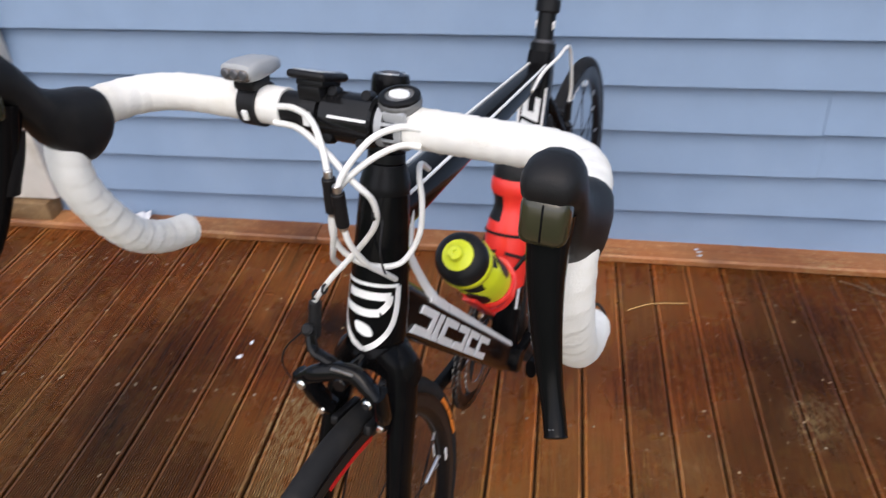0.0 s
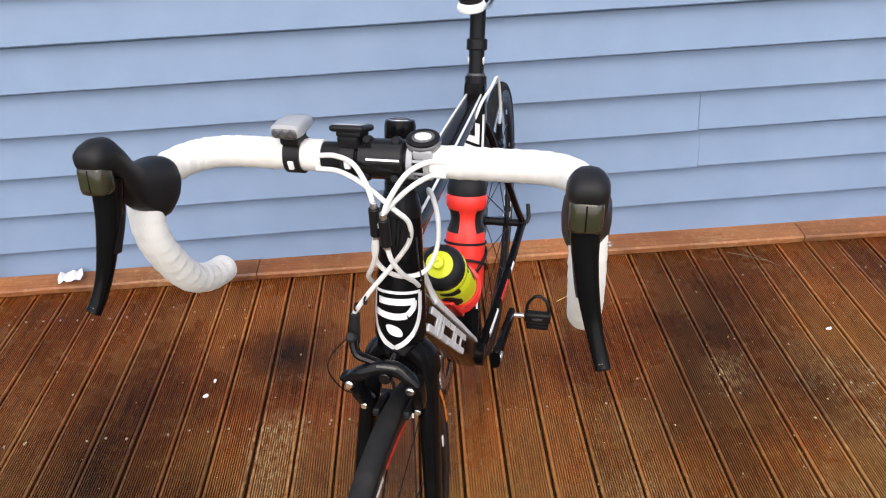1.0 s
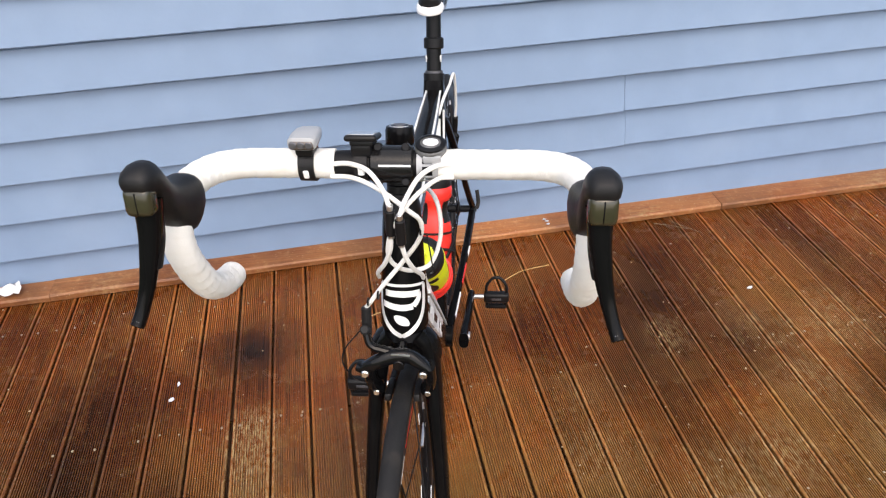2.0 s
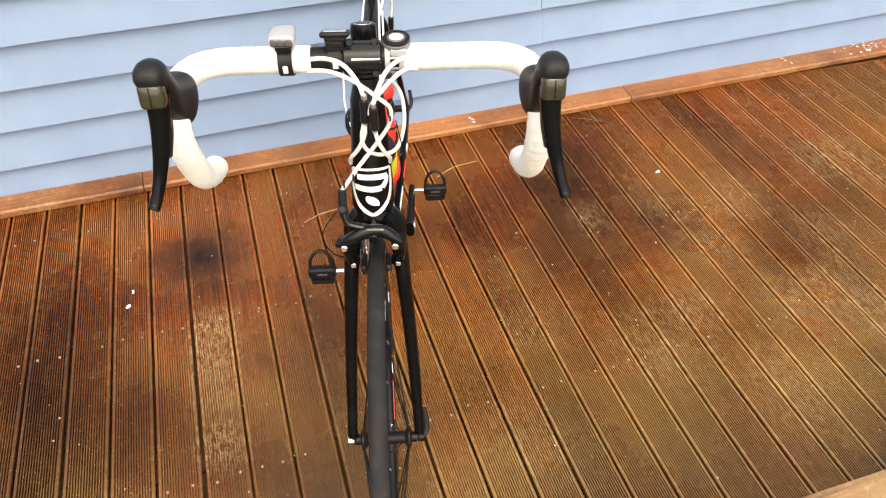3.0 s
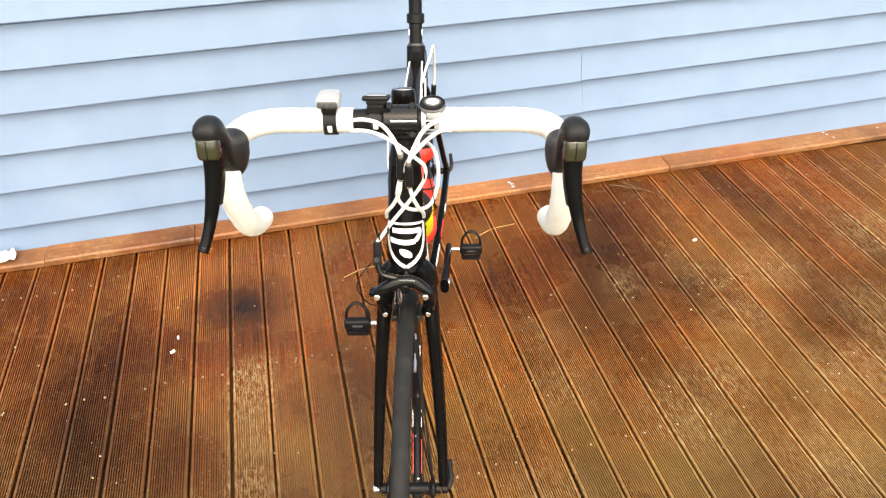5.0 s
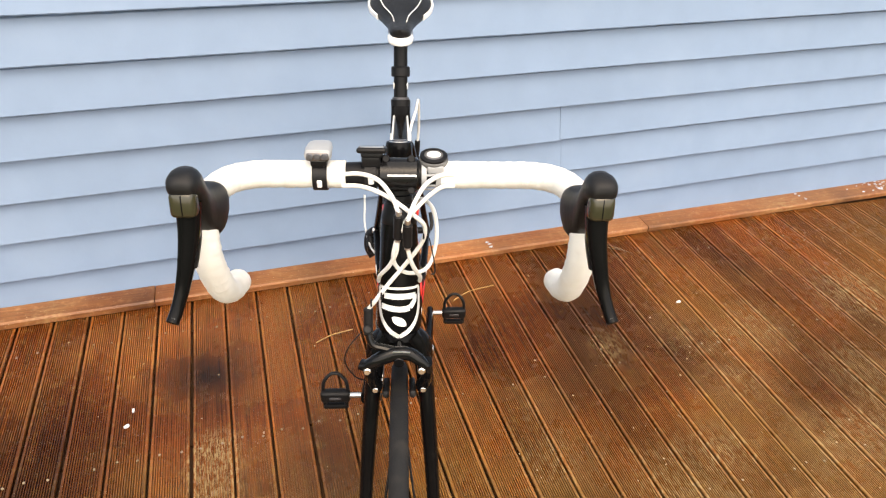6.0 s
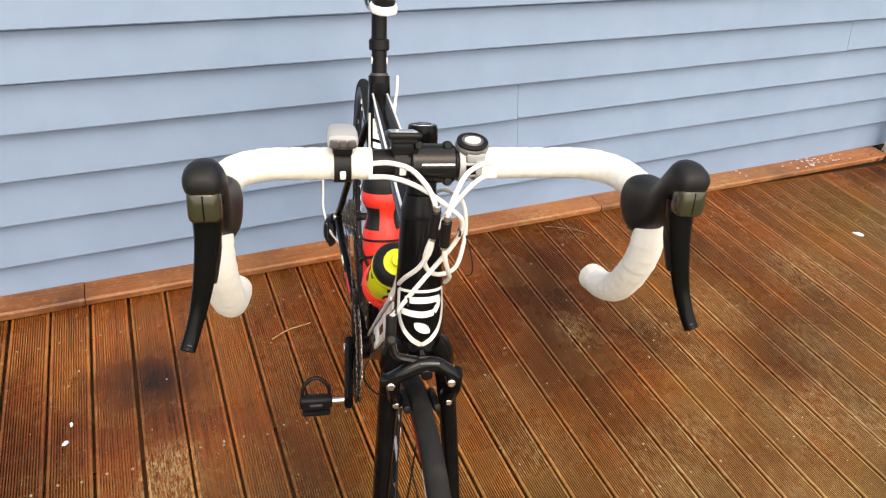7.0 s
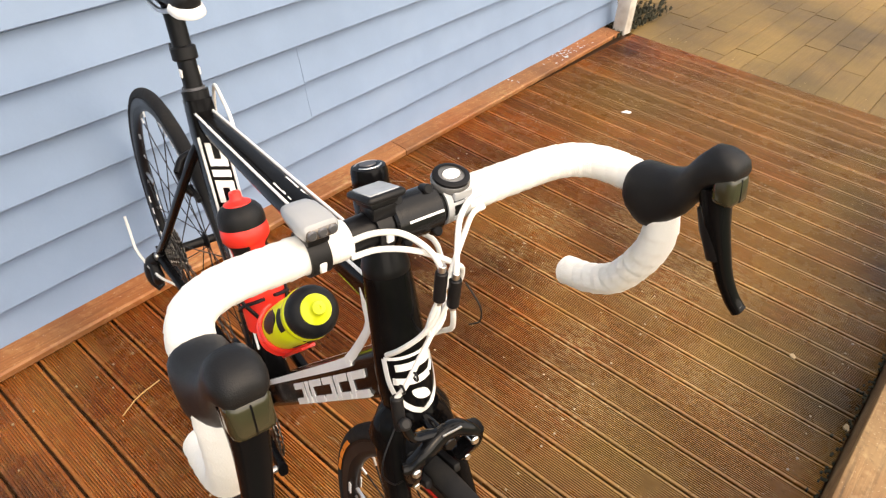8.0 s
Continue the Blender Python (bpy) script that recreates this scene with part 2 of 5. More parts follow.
white_paint = mat("old_white_paint", (0.72, 0.7, 0.64), 0.5, vary=0.1, scale=14, bump=0.3, bump_scale=60, dirt=(0.35, 0.3, 0.22), dirt_amount=0.6, dirt_scale=9)
under_dark = mat("underdeck_brown", (0.085, 0.04, 0.018), 0.95, vary=0.3, scale=12, bump=0.6, bump_scale=40)
splash_paint = mat("pale_blue_white_paint", (0.5, 0.56, 0.64), 0.5, vary=0.2, scale=60)
grass = mat("rough_lawn", (0.06, 0.09, 0.03), 0.9, vary=0.35, scale=4, bump=0.8, bump_scale=30)
frame_black = mat("black_frame_lacquer", (0.004, 0.004, 0.0045), 0.16, vary=0.25, scale=20, ior=1.19, dirt=(0.014, 0.013, 0.011), dirt_amount=0.25, dirt_scale=40)
black_gloss = mat("gloss_black_lacquer", (0.004, 0.004, 0.0045), 0.18, vary=0.25, scale=20, ior=1.22)
caliper_black = mat("polished_black_alloy", (0.004, 0.004, 0.0045), 0.12, vary=0.25, scale=30, ior=1.32)
stem_black = mat("semi_gloss_black_alloy", (0.008, 0.008, 0.0085), 0.17, vary=0.4, scale=60, ior=1.36, bump=0.1, bump_scale=120)
dark_rim = mat("dark_worn_brake_track", (0.03, 0.03, 0.031), 0.4, 0.5, vary=0.3, scale=60)
black_satin = mat("satin_black_metal", (0.007, 0.007, 0.008), 0.33, ior=1.28, vary=0.3, scale=40, bump=0.08, bump_scale=500)
black_plastic = mat("black_plastic", (0.008, 0.008, 0.009), 0.38, ior=1.3, vary=0.25, scale=50, bump=0.15, bump_scale=900)
rubber = mat("black_rubber", (0.009, 0.009, 0.01), 0.42, spec=0.24, vary=0.25, scale=60, bump=0.3, bump_scale=1200, dirt=(0.035, 0.033, 0.03), dirt_amount=0.3, dirt_scale=35)
tyre_rubber = mat("tyre_rubber", (0.017, 0.017, 0.018), 0.7, spec=0.15, vary=0.2, scale=40, bump=0.4, bump_scale=900, dirt=(0.05, 0.045, 0.038), dirt_amount=0.4, dirt_scale=30)
tape_white = mat("white_bar_tape", (0.82, 0.81, 0.77), 0.6, vary=0.05, scale=30, bump=0.5, bump_scale=700, dirt=(0.62, 0.55, 0.4), dirt_amount=0.35, dirt_scale=22)
cable_white = mat("white_cable_housing", (0.8, 0.8, 0.78), 0.35, vary=0.05, scale=40, dirt=(0.6, 0.55, 0.42), dirt_amount=0.3, dirt_scale=30)
decal_white = mat("white_decal", (0.88, 0.88, 0.87), 0.3, vary=0.04, scale=60, coat=0.4)
decal_red = mat("red_decal", (0.7, 0.02, 0.02), 0.35, vary=0.08, scale=60, coat=0.4)
decal_orange = mat("orange_tyre_label", (0.8, 0.22, 0.02), 0.6, vary=0.1, scale=60)
screw_metal = mat("dull_zinc", (0.36, 0.28, 0.18), 0.55, 0.3, vary=0.2, scale=80)
silver = mat("brushed_aluminium", (0.62, 0.62, 0.63), 0.3, 1.0, vary=0.1, scale=80)
tip_grey = mat("worn_grey_alloy", (0.11, 0.11, 0.12), 0.4, 0.6, vary=0.2, scale=80)
lever_grey = mat("scuffed_dark_alloy", (0.075, 0.075, 0.08), 0.5, 0.2, vary=0.25, scale=80)
steel = mat("polished_steel", (0.7, 0.7, 0.7), 0.18, 1.0, vary=0.08, scale=80)
chain_metal = mat("oily_chain_steel", (0.16, 0.15, 0.14), 0.35, 1.0, vary=0.4, scale=200, dirt=(0.02, 0.018, 0.015), dirt_amount=0.8, dirt_scale=90)
grey_plastic = mat("silver_grey_plastic", (0.36, 0.37, 0.38), 0.32, vary=0.06, scale=40, coat=0.3)
lens_glass = mat("clear_lamp_lens", (0.12, 0.1, 0.085), 0.08, vary=0.3, scale=150, coat=1.0)
smoked_grey = mat("smoked_grey_plastic", (0.13, 0.13, 0.13), 0.15, vary=0.5, scale=90, coat=0.4)
plate_olive = mat("smoked_olive_name_plate", (0.03, 0.028, 0.014), 0.18, vary=0.3, scale=60, coat=0.25)
red_plastic = mat("red_bottle_plastic", (0.85, 0.035, 0.025), 0.38, vary=0.06, scale=30, coat=0.15)
red_gloss = mat("red_cage_plastic", (0.8, 0.03, 0.02), 0.3, vary=0.06, scale=40, coat=0.3)
yellow_plastic = mat("fluorescent_yellow_plastic", (0.72, 0.78, 0.02), 0.38, vary=0.06, scale=30, coat=0.15)
screen_grey = mat("grey_glossy_screen", (0.34, 0.36, 0.38), 0.1, vary=0.2, scale=60, coat=0.8)
straw_mat = mat("dry_straw", (0.5, 0.3, 0.11), 0.8, vary=0.2, scale=80)
stalk_mat = mat("grey_brown_stalk", (0.27, 0.19, 0.11), 0.8, vary=0.2, scale=80)
paper_mat = mat("white_paper_scrap", (0.78, 0.79, 0.82), 0.8, vary=0.06, scale=60)
leaf_mat = mat("dry_leaf_fleck", (0.46, 0.34, 0.2), 0.8, vary=0.3, scale=80)
moss_shade_mat = mat("dark_moss_and_shade", (0.022, 0.022, 0.01), 0.9, vary=0.4, scale=40, bump=0.8, bump_scale=80)


# ---- building helpers ----
V = Vector


def mesh_of(name, bm, material, sharp=38):
    bmesh.ops.recalc_face_normals(bm, faces=bm.faces[:])
    me = bpy.data.meshes.new(name)
    bm.to_mesh(me)
    bm.free()
    me.materials.append(material)
    me.shade_smooth()
    me.set_sharp_from_angle(angle=radians(sharp))
    return me


def part(name, bm, material, parent=None, label="", sharp=38):
    """Links a bmesh as one mesh object under a thing or a part."""
    ob = new(name, mesh_of(name, bm, material, sharp))
    ob.parent = parent
    if label:
        tagged(ob, label)
    return ob


def skin(bm, rings, closed=False, cap=True):
    """Joins rings of points, all of one count, into a closed tube."""
    vs = [[bm.verts.new(q) for q in ring] for ring in rings]
    n = len(vs[0])
    for a, b in zip(vs, vs[1:] + (vs[:1] if closed else [])):
        for k in range(n):
            bm.faces.new((a[k], a[(k + 1) % n], b[(k + 1) % n], b[k]))
    if cap and not closed:
        bm.faces.new(vs[0][::-1])
        bm.faces.new(vs[-1])
    return bm


def spline(pts, per=8):
    """A smooth line through the points."""
    p = [V(q) for q in pts]
    p = [2 * p[0] - p[1]] + p + [2 * p[-1] - p[-2]]
    out = []
    for i in range(1, len(p) - 2):
        for k in range(per):
            t = k / per
            a, b, c, d = p[i - 1:i + 3]
            out.append(0.5 * (2 * b + (c - a) * t + (2 * a - 5 * b + 4 * c - d) * t * t + (3 * b - a - 3 * c + d) * t ** 3))
    return out + [p[-2]]


def sweep(bm, pts, rad, n=12, side=(0, 1, 0), power=2.0, cap=True):
    """A tube along pts. rad: one radius, or for each point a radius or (across, along the side vector)."""
    pts = [V(q) for q in pts]
    rings = []
    s = V(side)
    for i, q in enumerate(pts):
        d = (pts[min(i + 1, len(pts) - 1)] - pts[max(i - 1, 0)]).normalized()
        s2 = s - d * s.dot(d)
        if s2.length < 1e-4:
            s2 = d.orthogonal()
        s = s2.normalized()
        w = d.cross(s)
        r = rad[i] if isinstance(rad, list) else rad
        a, b = r if isinstance(r, (list, tuple)) else (r, r)
        ring = []
        for k in range(n):
            c, e = math.cos(math.tau * k / n), math.sin(math.tau * k / n)
            c, e = math.copysign(abs(c) ** (2 / power), c), math.copysign(abs(e) ** (2 / power), e)
            ring.append(q + w * (a * c) + s * (b * e))
        rings.append(ring)
    return skin(bm, rings, cap=cap)


def lathe(bm, prof, m=Matrix.Identity(4), n=32, closed=False):
    """Turns (radius, height) points about the z axis of m."""
    rings = [[m @ V((r * math.cos(math.tau * k / n), r * math.sin(math.tau * k / n), h)) for k in range(n)] for r, h in prof]
    return skin(bm, rings, closed=closed)


def rbox(bm, size, m=Matrix.Identity(4), bevel=0.002, seg=2):
    made = bmesh.ops.create_cube(bm, size=1.0, matrix=m @ Matrix.Diagonal((*size, 1)))
    if bevel:
        edges = {e for v in made["verts"] for e in v.link_edges}
        bmesh.ops.bevel(bm, geom=list(edges), offset=bevel, segments=seg, affect="EDGES", profile=0.5)
    return bm


def axis_to(a, b):
    """The frame whose z runs from a to b, with its origin at a."""
    a, b = V(a), V(b)
    return Matrix.Translation(a) @ (b - a).to_track_quat("Z", "Y").to_matrix().to_4x4()


def rod(bm, a, b, r, n=10, bevel=0.0):
    h = (V(b) - V(a)).length
    e = min(bevel, r * 0.9)
    prof = [(r, 0), (r, h)] if not e else [(r - e, 0), (r, e), (r, h - e), (r - e, h)]
    return lathe(bm, prof, axis_to(a, b), n)


def B():
    return bmesh.new()


def empty(name, m, label, category, **more):
    ob = new(name)
    ob.empty_display_size = 0.05
    ob.matrix_world = m
    return tagged(ob, label, category, **more)


def structure(name, bm, material, label, sharp=38):
    return tagged(part(name, bm, material, None, label, sharp), kind="structure")


# ---- house wall, deck and surroundings ----
PITCH = 0.0935
DECK_X = (-18, 37)
DECK_FRONT = -1.478
LAP, LAP_0, WALL_Y = 0.1203, 0.0, 0.0
WALL_AT = pose(0.68, 0.109, 0.001, 0, -0.56, 2.25)
WALL_X = (-2.4, 2.82)

bm = B()
R = 900.0
skin(bm, [[V((-R, -R, -0.55)), V((R, -R, -0.55)), V((R, R, -0.55)), V((-R, R, -0.55))], [V((-R, -R, -0.6)), V((R, -R, -0.6)), V((R, R, -0.6)), V((-R, R, -0.6))]])
structure("ground", bm, grass, "rough green lawn and soil around the deck", 20)

bm = B()
rbox(bm, (WALL_X[1] - WALL_X[0], 0.1, 3.1), pose((WALL_X[0] + WALL_X[1]) / 2, WALL_Y + 0.085, 1.0), 0)
wall = structure("wall_north", bm, wall_paint, "light blue painted weatherboard house wall")
wall.matrix_world = WALL_AT
bm = B()
rbox(bm, (0.1, 3.0, 3.1), pose(WALL_X[1] - 0.055, WALL_Y + 1.64, 1.0), 0)
structure("wall_east", bm, wall_paint, "light blue painted return wall of the house").matrix_world = WALL_AT
bm = B()
rbox(bm, (0.1, 3.0, 3.1), pose(WALL_X[0] + 0.055, WALL_Y + 1.64, 1.0), 0)
structure("wall_west", bm, wall_paint, "light blue painted return wall of the house").matrix_world = WALL_AT

bm = B()
rbox(bm, (0.24, 0.045, 2.2), pose(-1.505, -0.012, 1.2), 0.004)
door_jamb = structure("door_1", bm, white_paint, "white painted door jamb beside the weatherboards")
door_jamb.matrix_world = WALL_AT
bm = B()
rbox(bm, (0.3, 0.07, 0.065), pose(-1.565, -0.018, 0.062), 0.006)
sill = part("door_sill", bm, ledge_wood, door_jamb, "weathered brown timber door sill")

# brown filler slab added close below the boards to lighten the gaps
bm = B()
skin(bm, [[V((-2.6, -3.2, -0.03)), V((8.0, -3.2, -0.03)), V((8.0, 3.0, -0.03)), V((-2.6, 3.0, -0.03))], [V((-2.6, -3.2, -0.5)), V((8.0, -3.2, -0.5)), V((8.0, 3.0, -0.5)), V((-2.6, 3.0, -0.5))]])
floor = structure("floor", bm, under_dark, "grooved red-brown timber deck with dark gaps between boards")


# ---- the bicycle ----
# u runs forward along the bicycle, v to its left, z up; the front axle stands over the origin
bike_at = pose(0.538, -1.196, 0.0, 0, 0, -103.7) @ pose(0, 0, 0, 0.95, 0, 0)
bike = empty("road_bicycle", bike_at, "black road bicycle with white bar tape, parked tail to the wall", "bicycle")
WHEEL_R, FRONT, REAR = 0.334, V((0, 0, 0.334)), V((-0.99, 0, 0.334))
BB = V((-0.571, 0, 0.289))


def steer(z, ahead=0.0):
    """A point on the steering axis at height z, moved ahead by some metres."""
    return V((-(z - 0.334) / math.tan(radians(73)) - 0.045 + ahead, 0, z))


def along(a, b, t):
    return V(a).lerp(V(b), t)


# frame
seat_top = BB + (V((-0.737, 0, 0.79)) - BB)
ht_low, ht_high = steer(0.702), steer(0.848)
dt_a, dt_b = steer(0.742), BB
tt_a, tt_b = steer(0.822), BB.lerp(seat_top, 0.945)
bm = B()
sweep(bm, [along(ht_low, ht_high, t) for t in (0, 0.06, 0.3, 0.6, 0.9, 1)], [0.027, 0.0305, 0.0295, 0.0265, 0.0245, 0.0235], 24)
sweep(bm, [along(dt_a, dt_b, t) for t in (0, 0.12, 0.4, 0.75, 1)], [(0.03, 0.0235), (0.0285, 0.0262), (0.0275, 0.027), (0.0268, 0.026), (0.027, 0.026)], 24, power=3.4)
sweep(bm, [along(tt_a, tt_b, t) for t in (0, 0.1, 0.4, 0.8, 1)], [(0.024, 0.019), (0.021, 0.019), (0.018, 0.018), (0.016, 0.016), (0.016, 0.014)], 24, power=3.2)
sweep(bm, [along(BB, seat_top, t) for t in (0, 0.15, 0.5, 0.9, 1)], [(0.026, 0.024), (0.024, 0.0215), (0.0235, 0.0215), (0.023, 0.021), (0.021, 0.0185)], 32, power=4.5)
rod(bm, (BB.x, -0.036, BB.z), (BB.x, 0.036, BB.z), 0.023, 20, 0.002)
frame_part = part("frame", bm, frame_black, bike, "gloss black frame with white stripes")
for s in (1, -1):
    bm = B()
    top = along(BB, seat_top, 0.87)
    sweep(bm, spline([top + V((-0.008, 0.012 * s, 0)), top + V((-0.03, 0.024 * s, -0.04)), along(top, REAR, 0.4) + V((0, 0.04 * s, 0)), along(top, REAR, 0.8) + V((0, 0.058 * s, 0)), REAR + V((0.004, 0.066 * s, 0.012))], 5), (0.0095, 0.0075), 12)
    part("seat_stay", bm, frame_black, frame_part)
    bm = B()
    cs = spline([BB + V((-0.02, 0.026 * s, -0.002)), BB + V((-0.1, 0.036 * s, 0.008)), along(BB, REAR, 0.65) + V((0, 0.055 * s, 0)), REAR + V((0.01, 0.066 * s, -0.004))], 6)
    sweep(bm, cs, (0.013, 0.009), 12, power=2.6)
    part("chain_stay", bm, frame_black, frame_part)
    for k, (t0, t1) in enumerate(((3, 7), (8, 10), (11, 12))):
        bm = B()
        sweep(bm, [q + V((0, 0.0072 * s, 0.001)) for q in cs[t0:t1 + 1]], (0.008, 0.0028), 8)
        part("decal", bm, decal_red if k == 1 else decal_white, frame_part)
    bm = B()
    rbox(bm, (0.03, 0.006, 0.032), pose(REAR.x + 0.002, 0.0665 * s, REAR.z + 0.002), 0.002)
    part("dropout", bm, black_satin, frame_part)


dt_dir = (dt_b - dt_a).normalized()
dt_up = V((-dt_dir.z, 0, dt_dir.x))
dt_up = dt_up if dt_up.z > 0 else -dt_up
tt_dir = (tt_b - tt_a).normalized()
tt_up = V((0, 0, 1)) - tt_dir * tt_dir.z
tt_up.normalize()
st_dir = (seat_top - BB).normalized()
for s in (1, -1):
    side = V((0, s, 0))
    # upper edge of the down tube, bending up behind the head tube to the top tube
    bm = B()
    rows = []
    for t, f, h, w in ((0.9, 0.0208, 0.0036, 0.0262), (0.5, 0.021, 0.0045, 0.0271), (0.24, 0.0212, 0.0052, 0.027), (0.13, 0.0222, 0.0058, 0.0264)):
        c = along(dt_a, dt_b, t) + dt_up * f
        rows.append([c - dt_up * h + side * (w - 0.006), c + dt_up * h + side * (w - 0.008), c + dt_up * h + side * (w - 0.0016), c - dt_up * h + side * (w + 0.0007)])
    skin(bm, rows)
    line = [along(dt_a, dt_b, 0.15) + dt_up * 0.0225 + side * 0.0245, along(dt_a, dt_b, 0.1) + dt_up * 0.031 + side * 0.021, along(ht_low, ht_high, 0.5) + V((-0.0275, 0.019 * s, 0)), along(ht_low, ht_high, 0.66) + V((-0.0275, 0.0175 * s, 0)), along(ht_low, ht_high, 0.8) + V((-0.028, 0.0165 * s, 0))]
    sweep(bm, spline(line, 5), [(0.0066 - 0.0024 * i / 20, 0.0028) for i in range(21)], 8)
    part("stripe", bm, decal_white, frame_part)
    bm = B()
    sweep(bm, [along(tt_a, tt_b, t) + tt_up * f + side * w for t, f, w in ((0.02, 0.0205, 0.0175), (0.1, 0.0185, 0.0172), (0.4, 0.0158, 0.0162), (0.8, 0.014, 0.0143), (0.97, 0.0138, 0.013))], (0.0019, 0.0019), 8)
    part("stripe", bm, decal_white, frame_part)
    bm = B()
    fwd = V((st_dir.z, 0, -st_dir.x))
    sweep(bm, [along(BB, seat_top, t) + fwd * f + side * w for t, f, w in ((0.2, 0.0222, 0.0196), (0.5, 0.0218, 0.0196), (0.75, 0.0215, 0.0194), (0.9, 0.021, 0.019))], (0.0021, 0.0021), 8)
    part("stripe", bm, decal_white, frame_part)

    def blocks(a, d, up, out, widths, gap, low, high, bar, slant):
        """A row of slanted, notched maker's blocks from a along d, standing proud along out."""
        run = 0.0
        for i, wide in enumerate(widths):
            bm = B()

            def slab(x0, x1, h0, h1, proud):
                quad = [a + d * (run + x + slant * h) + up * h for x, h in ((x0, h0), (x1, h0), (x1, h1), (x0, h1))]
                skin(bm, [[q - out * 0.006 for q in quad], [q + out * proud for q in quad]])

            if wide < 1.6 * bar:
                slab(0, wide, low, high, 0.0008)
            else:
                slab(0, wide, low, low + 0.95 * bar, 0.0008)
                slab(0, wide, high - 0.95 * bar, high, 0.0008)
                x0 = 0 if i % 3 else wide - 1.3 * bar
                slab(x0, x0 + 1.3 * bar, low, high, 0.0011)
            part("decal", bm, decal_white, frame_part)
            run += wide + gap

    # slanted maker's blocks on the down tube and seat tube, reading towards the head on one side and away from it on the other
    row = (0.055, 0.016, 0.055, 0.046, 0.048, 0.055)
    total = sum(row) + 0.009 * 5
    a, d = dt_a + dt_dir * (0.052 if s > 0 else 0.052 + total) - dt_up * 0.005 + side * 0.0266, dt_dir * s
    blocks(a, d, dt_up, side, row, 0.009, -0.0165, 0.0155, 0.0098, 0.42)

fwd = V((st_dir.z, 0, -st_dir.x))
blocks(along(BB, seat_top, 0.875) + fwd * 0.0236, -st_dir, V((0, 1, 0)), fwd, (0.036, 0.011, 0.036, 0.03, 0.032, 0.036), 0.006, -0.0135, 0.0135, 0.0088, 0.3)
blocks(along(tt_a, tt_b, 0.47) + tt_up * 0.0163, -tt_dir, V((0, -1, 0)), tt_up + tt_dir * -0.004, (0.034, 0.034, 0.036, 0.012, 0.036), 0.007, -0.0105, 0.0105, 0.007, 0.3)


def on_head(y, z, lift=0.0006):
    """A point on the front of the head tube, y across its girth and z up along it."""
    c = along(ht_low, ht_high, (z - 0.004) / (ht_high - ht_low).length)
    r = 0.027 + 0.0035 * min(1, max(0, z / 0.009)) - 0.001 * min(1, max(0, (z - 0.009) / 0.036)) - 0.003 * min(1, max(0, (z - 0.045) / 0.045)) + lift
    f = V((math.sin(radians(73)), 0, math.cos(radians(73))))
    g = y / r
    return c + f * (r * math.cos(g)) + V((0, r * math.sin(g), 0))


def badge_band(bm, line, half):
    """A band of even width on the head tube along (y, z) points."""
    rows = []
    for i, (y, z) in enumerate(line):
        y0, z0 = line[max(i - 1, 0)]
        y1, z1 = line[min(i + 1, len(line) - 1)]
        d = V((y1 - y0, z1 - z0, 0)).normalized()
        n = V((-d.y, d.x, 0)) * half
        rows.append([on_head(y - n.x, z - n.y, -0.0008), on_head(y + n.x, z + n.y, -0.0008), on_head(y + n.x, z + n.y), on_head(y - n.x, z - n.y)])
    return skin(bm, rows)


def flat_line(pts, per=5):
    return [(q.x, q.y) for q in spline([(y, z, 0) for y, z in pts], per)]


for line, half in (
    (flat_line([(0.0323, 0.0707), (0.0317, 0.0456), (0.0256, 0.0274), (0.0134, 0.0137), (0.0, 0.0046)]), 0.0031),
    (flat_line([(-0.0323, 0.0707), (-0.0317, 0.0456), (-0.0256, 0.0274), (-0.0134, 0.0137), (0.0, 0.0046)]), 0.0031),
    (flat_line([(-0.0323, 0.0718), (0.0, 0.073), (0.0323, 0.0718)]), 0.0017),
    (flat_line([(-0.022, 0.0616), (0.0, 0.0621), (0.0244, 0.0616)]), 0.0039),
    (flat_line([(-0.0268, 0.0467), (0.0, 0.0445), (0.0146, 0.0456)]), 0.0039),
    (flat_line([(0.0232, 0.0621), (0.0226, 0.0547), (0.0152, 0.0462)]), 0.0037),
):
    bm = B()
    badge_band(bm, line, half)
    part("badge_stroke", bm, decal_white, frame_part, sharp=60)

bm = B()
ring = [(math.copysign(abs(math.cos(a)) ** 0.8, math.cos(a)) * 0.0092 - 0.003 * math.sin(a), 0.0275 + 0.0066 * math.copysign(abs(math.sin(a)) ** 0.8, math.sin(a)) - 0.0018 * math.cos(a)) for a in [math.tau * k / 20 for k in range(20)]]
skin(bm, [[on_head(y, z, -0.0008) for y, z in ring], [on_head(y, z, 0.0016) for y, z in ring]])
part("badge_dot", bm, decal_white, frame_part, sharp=60)

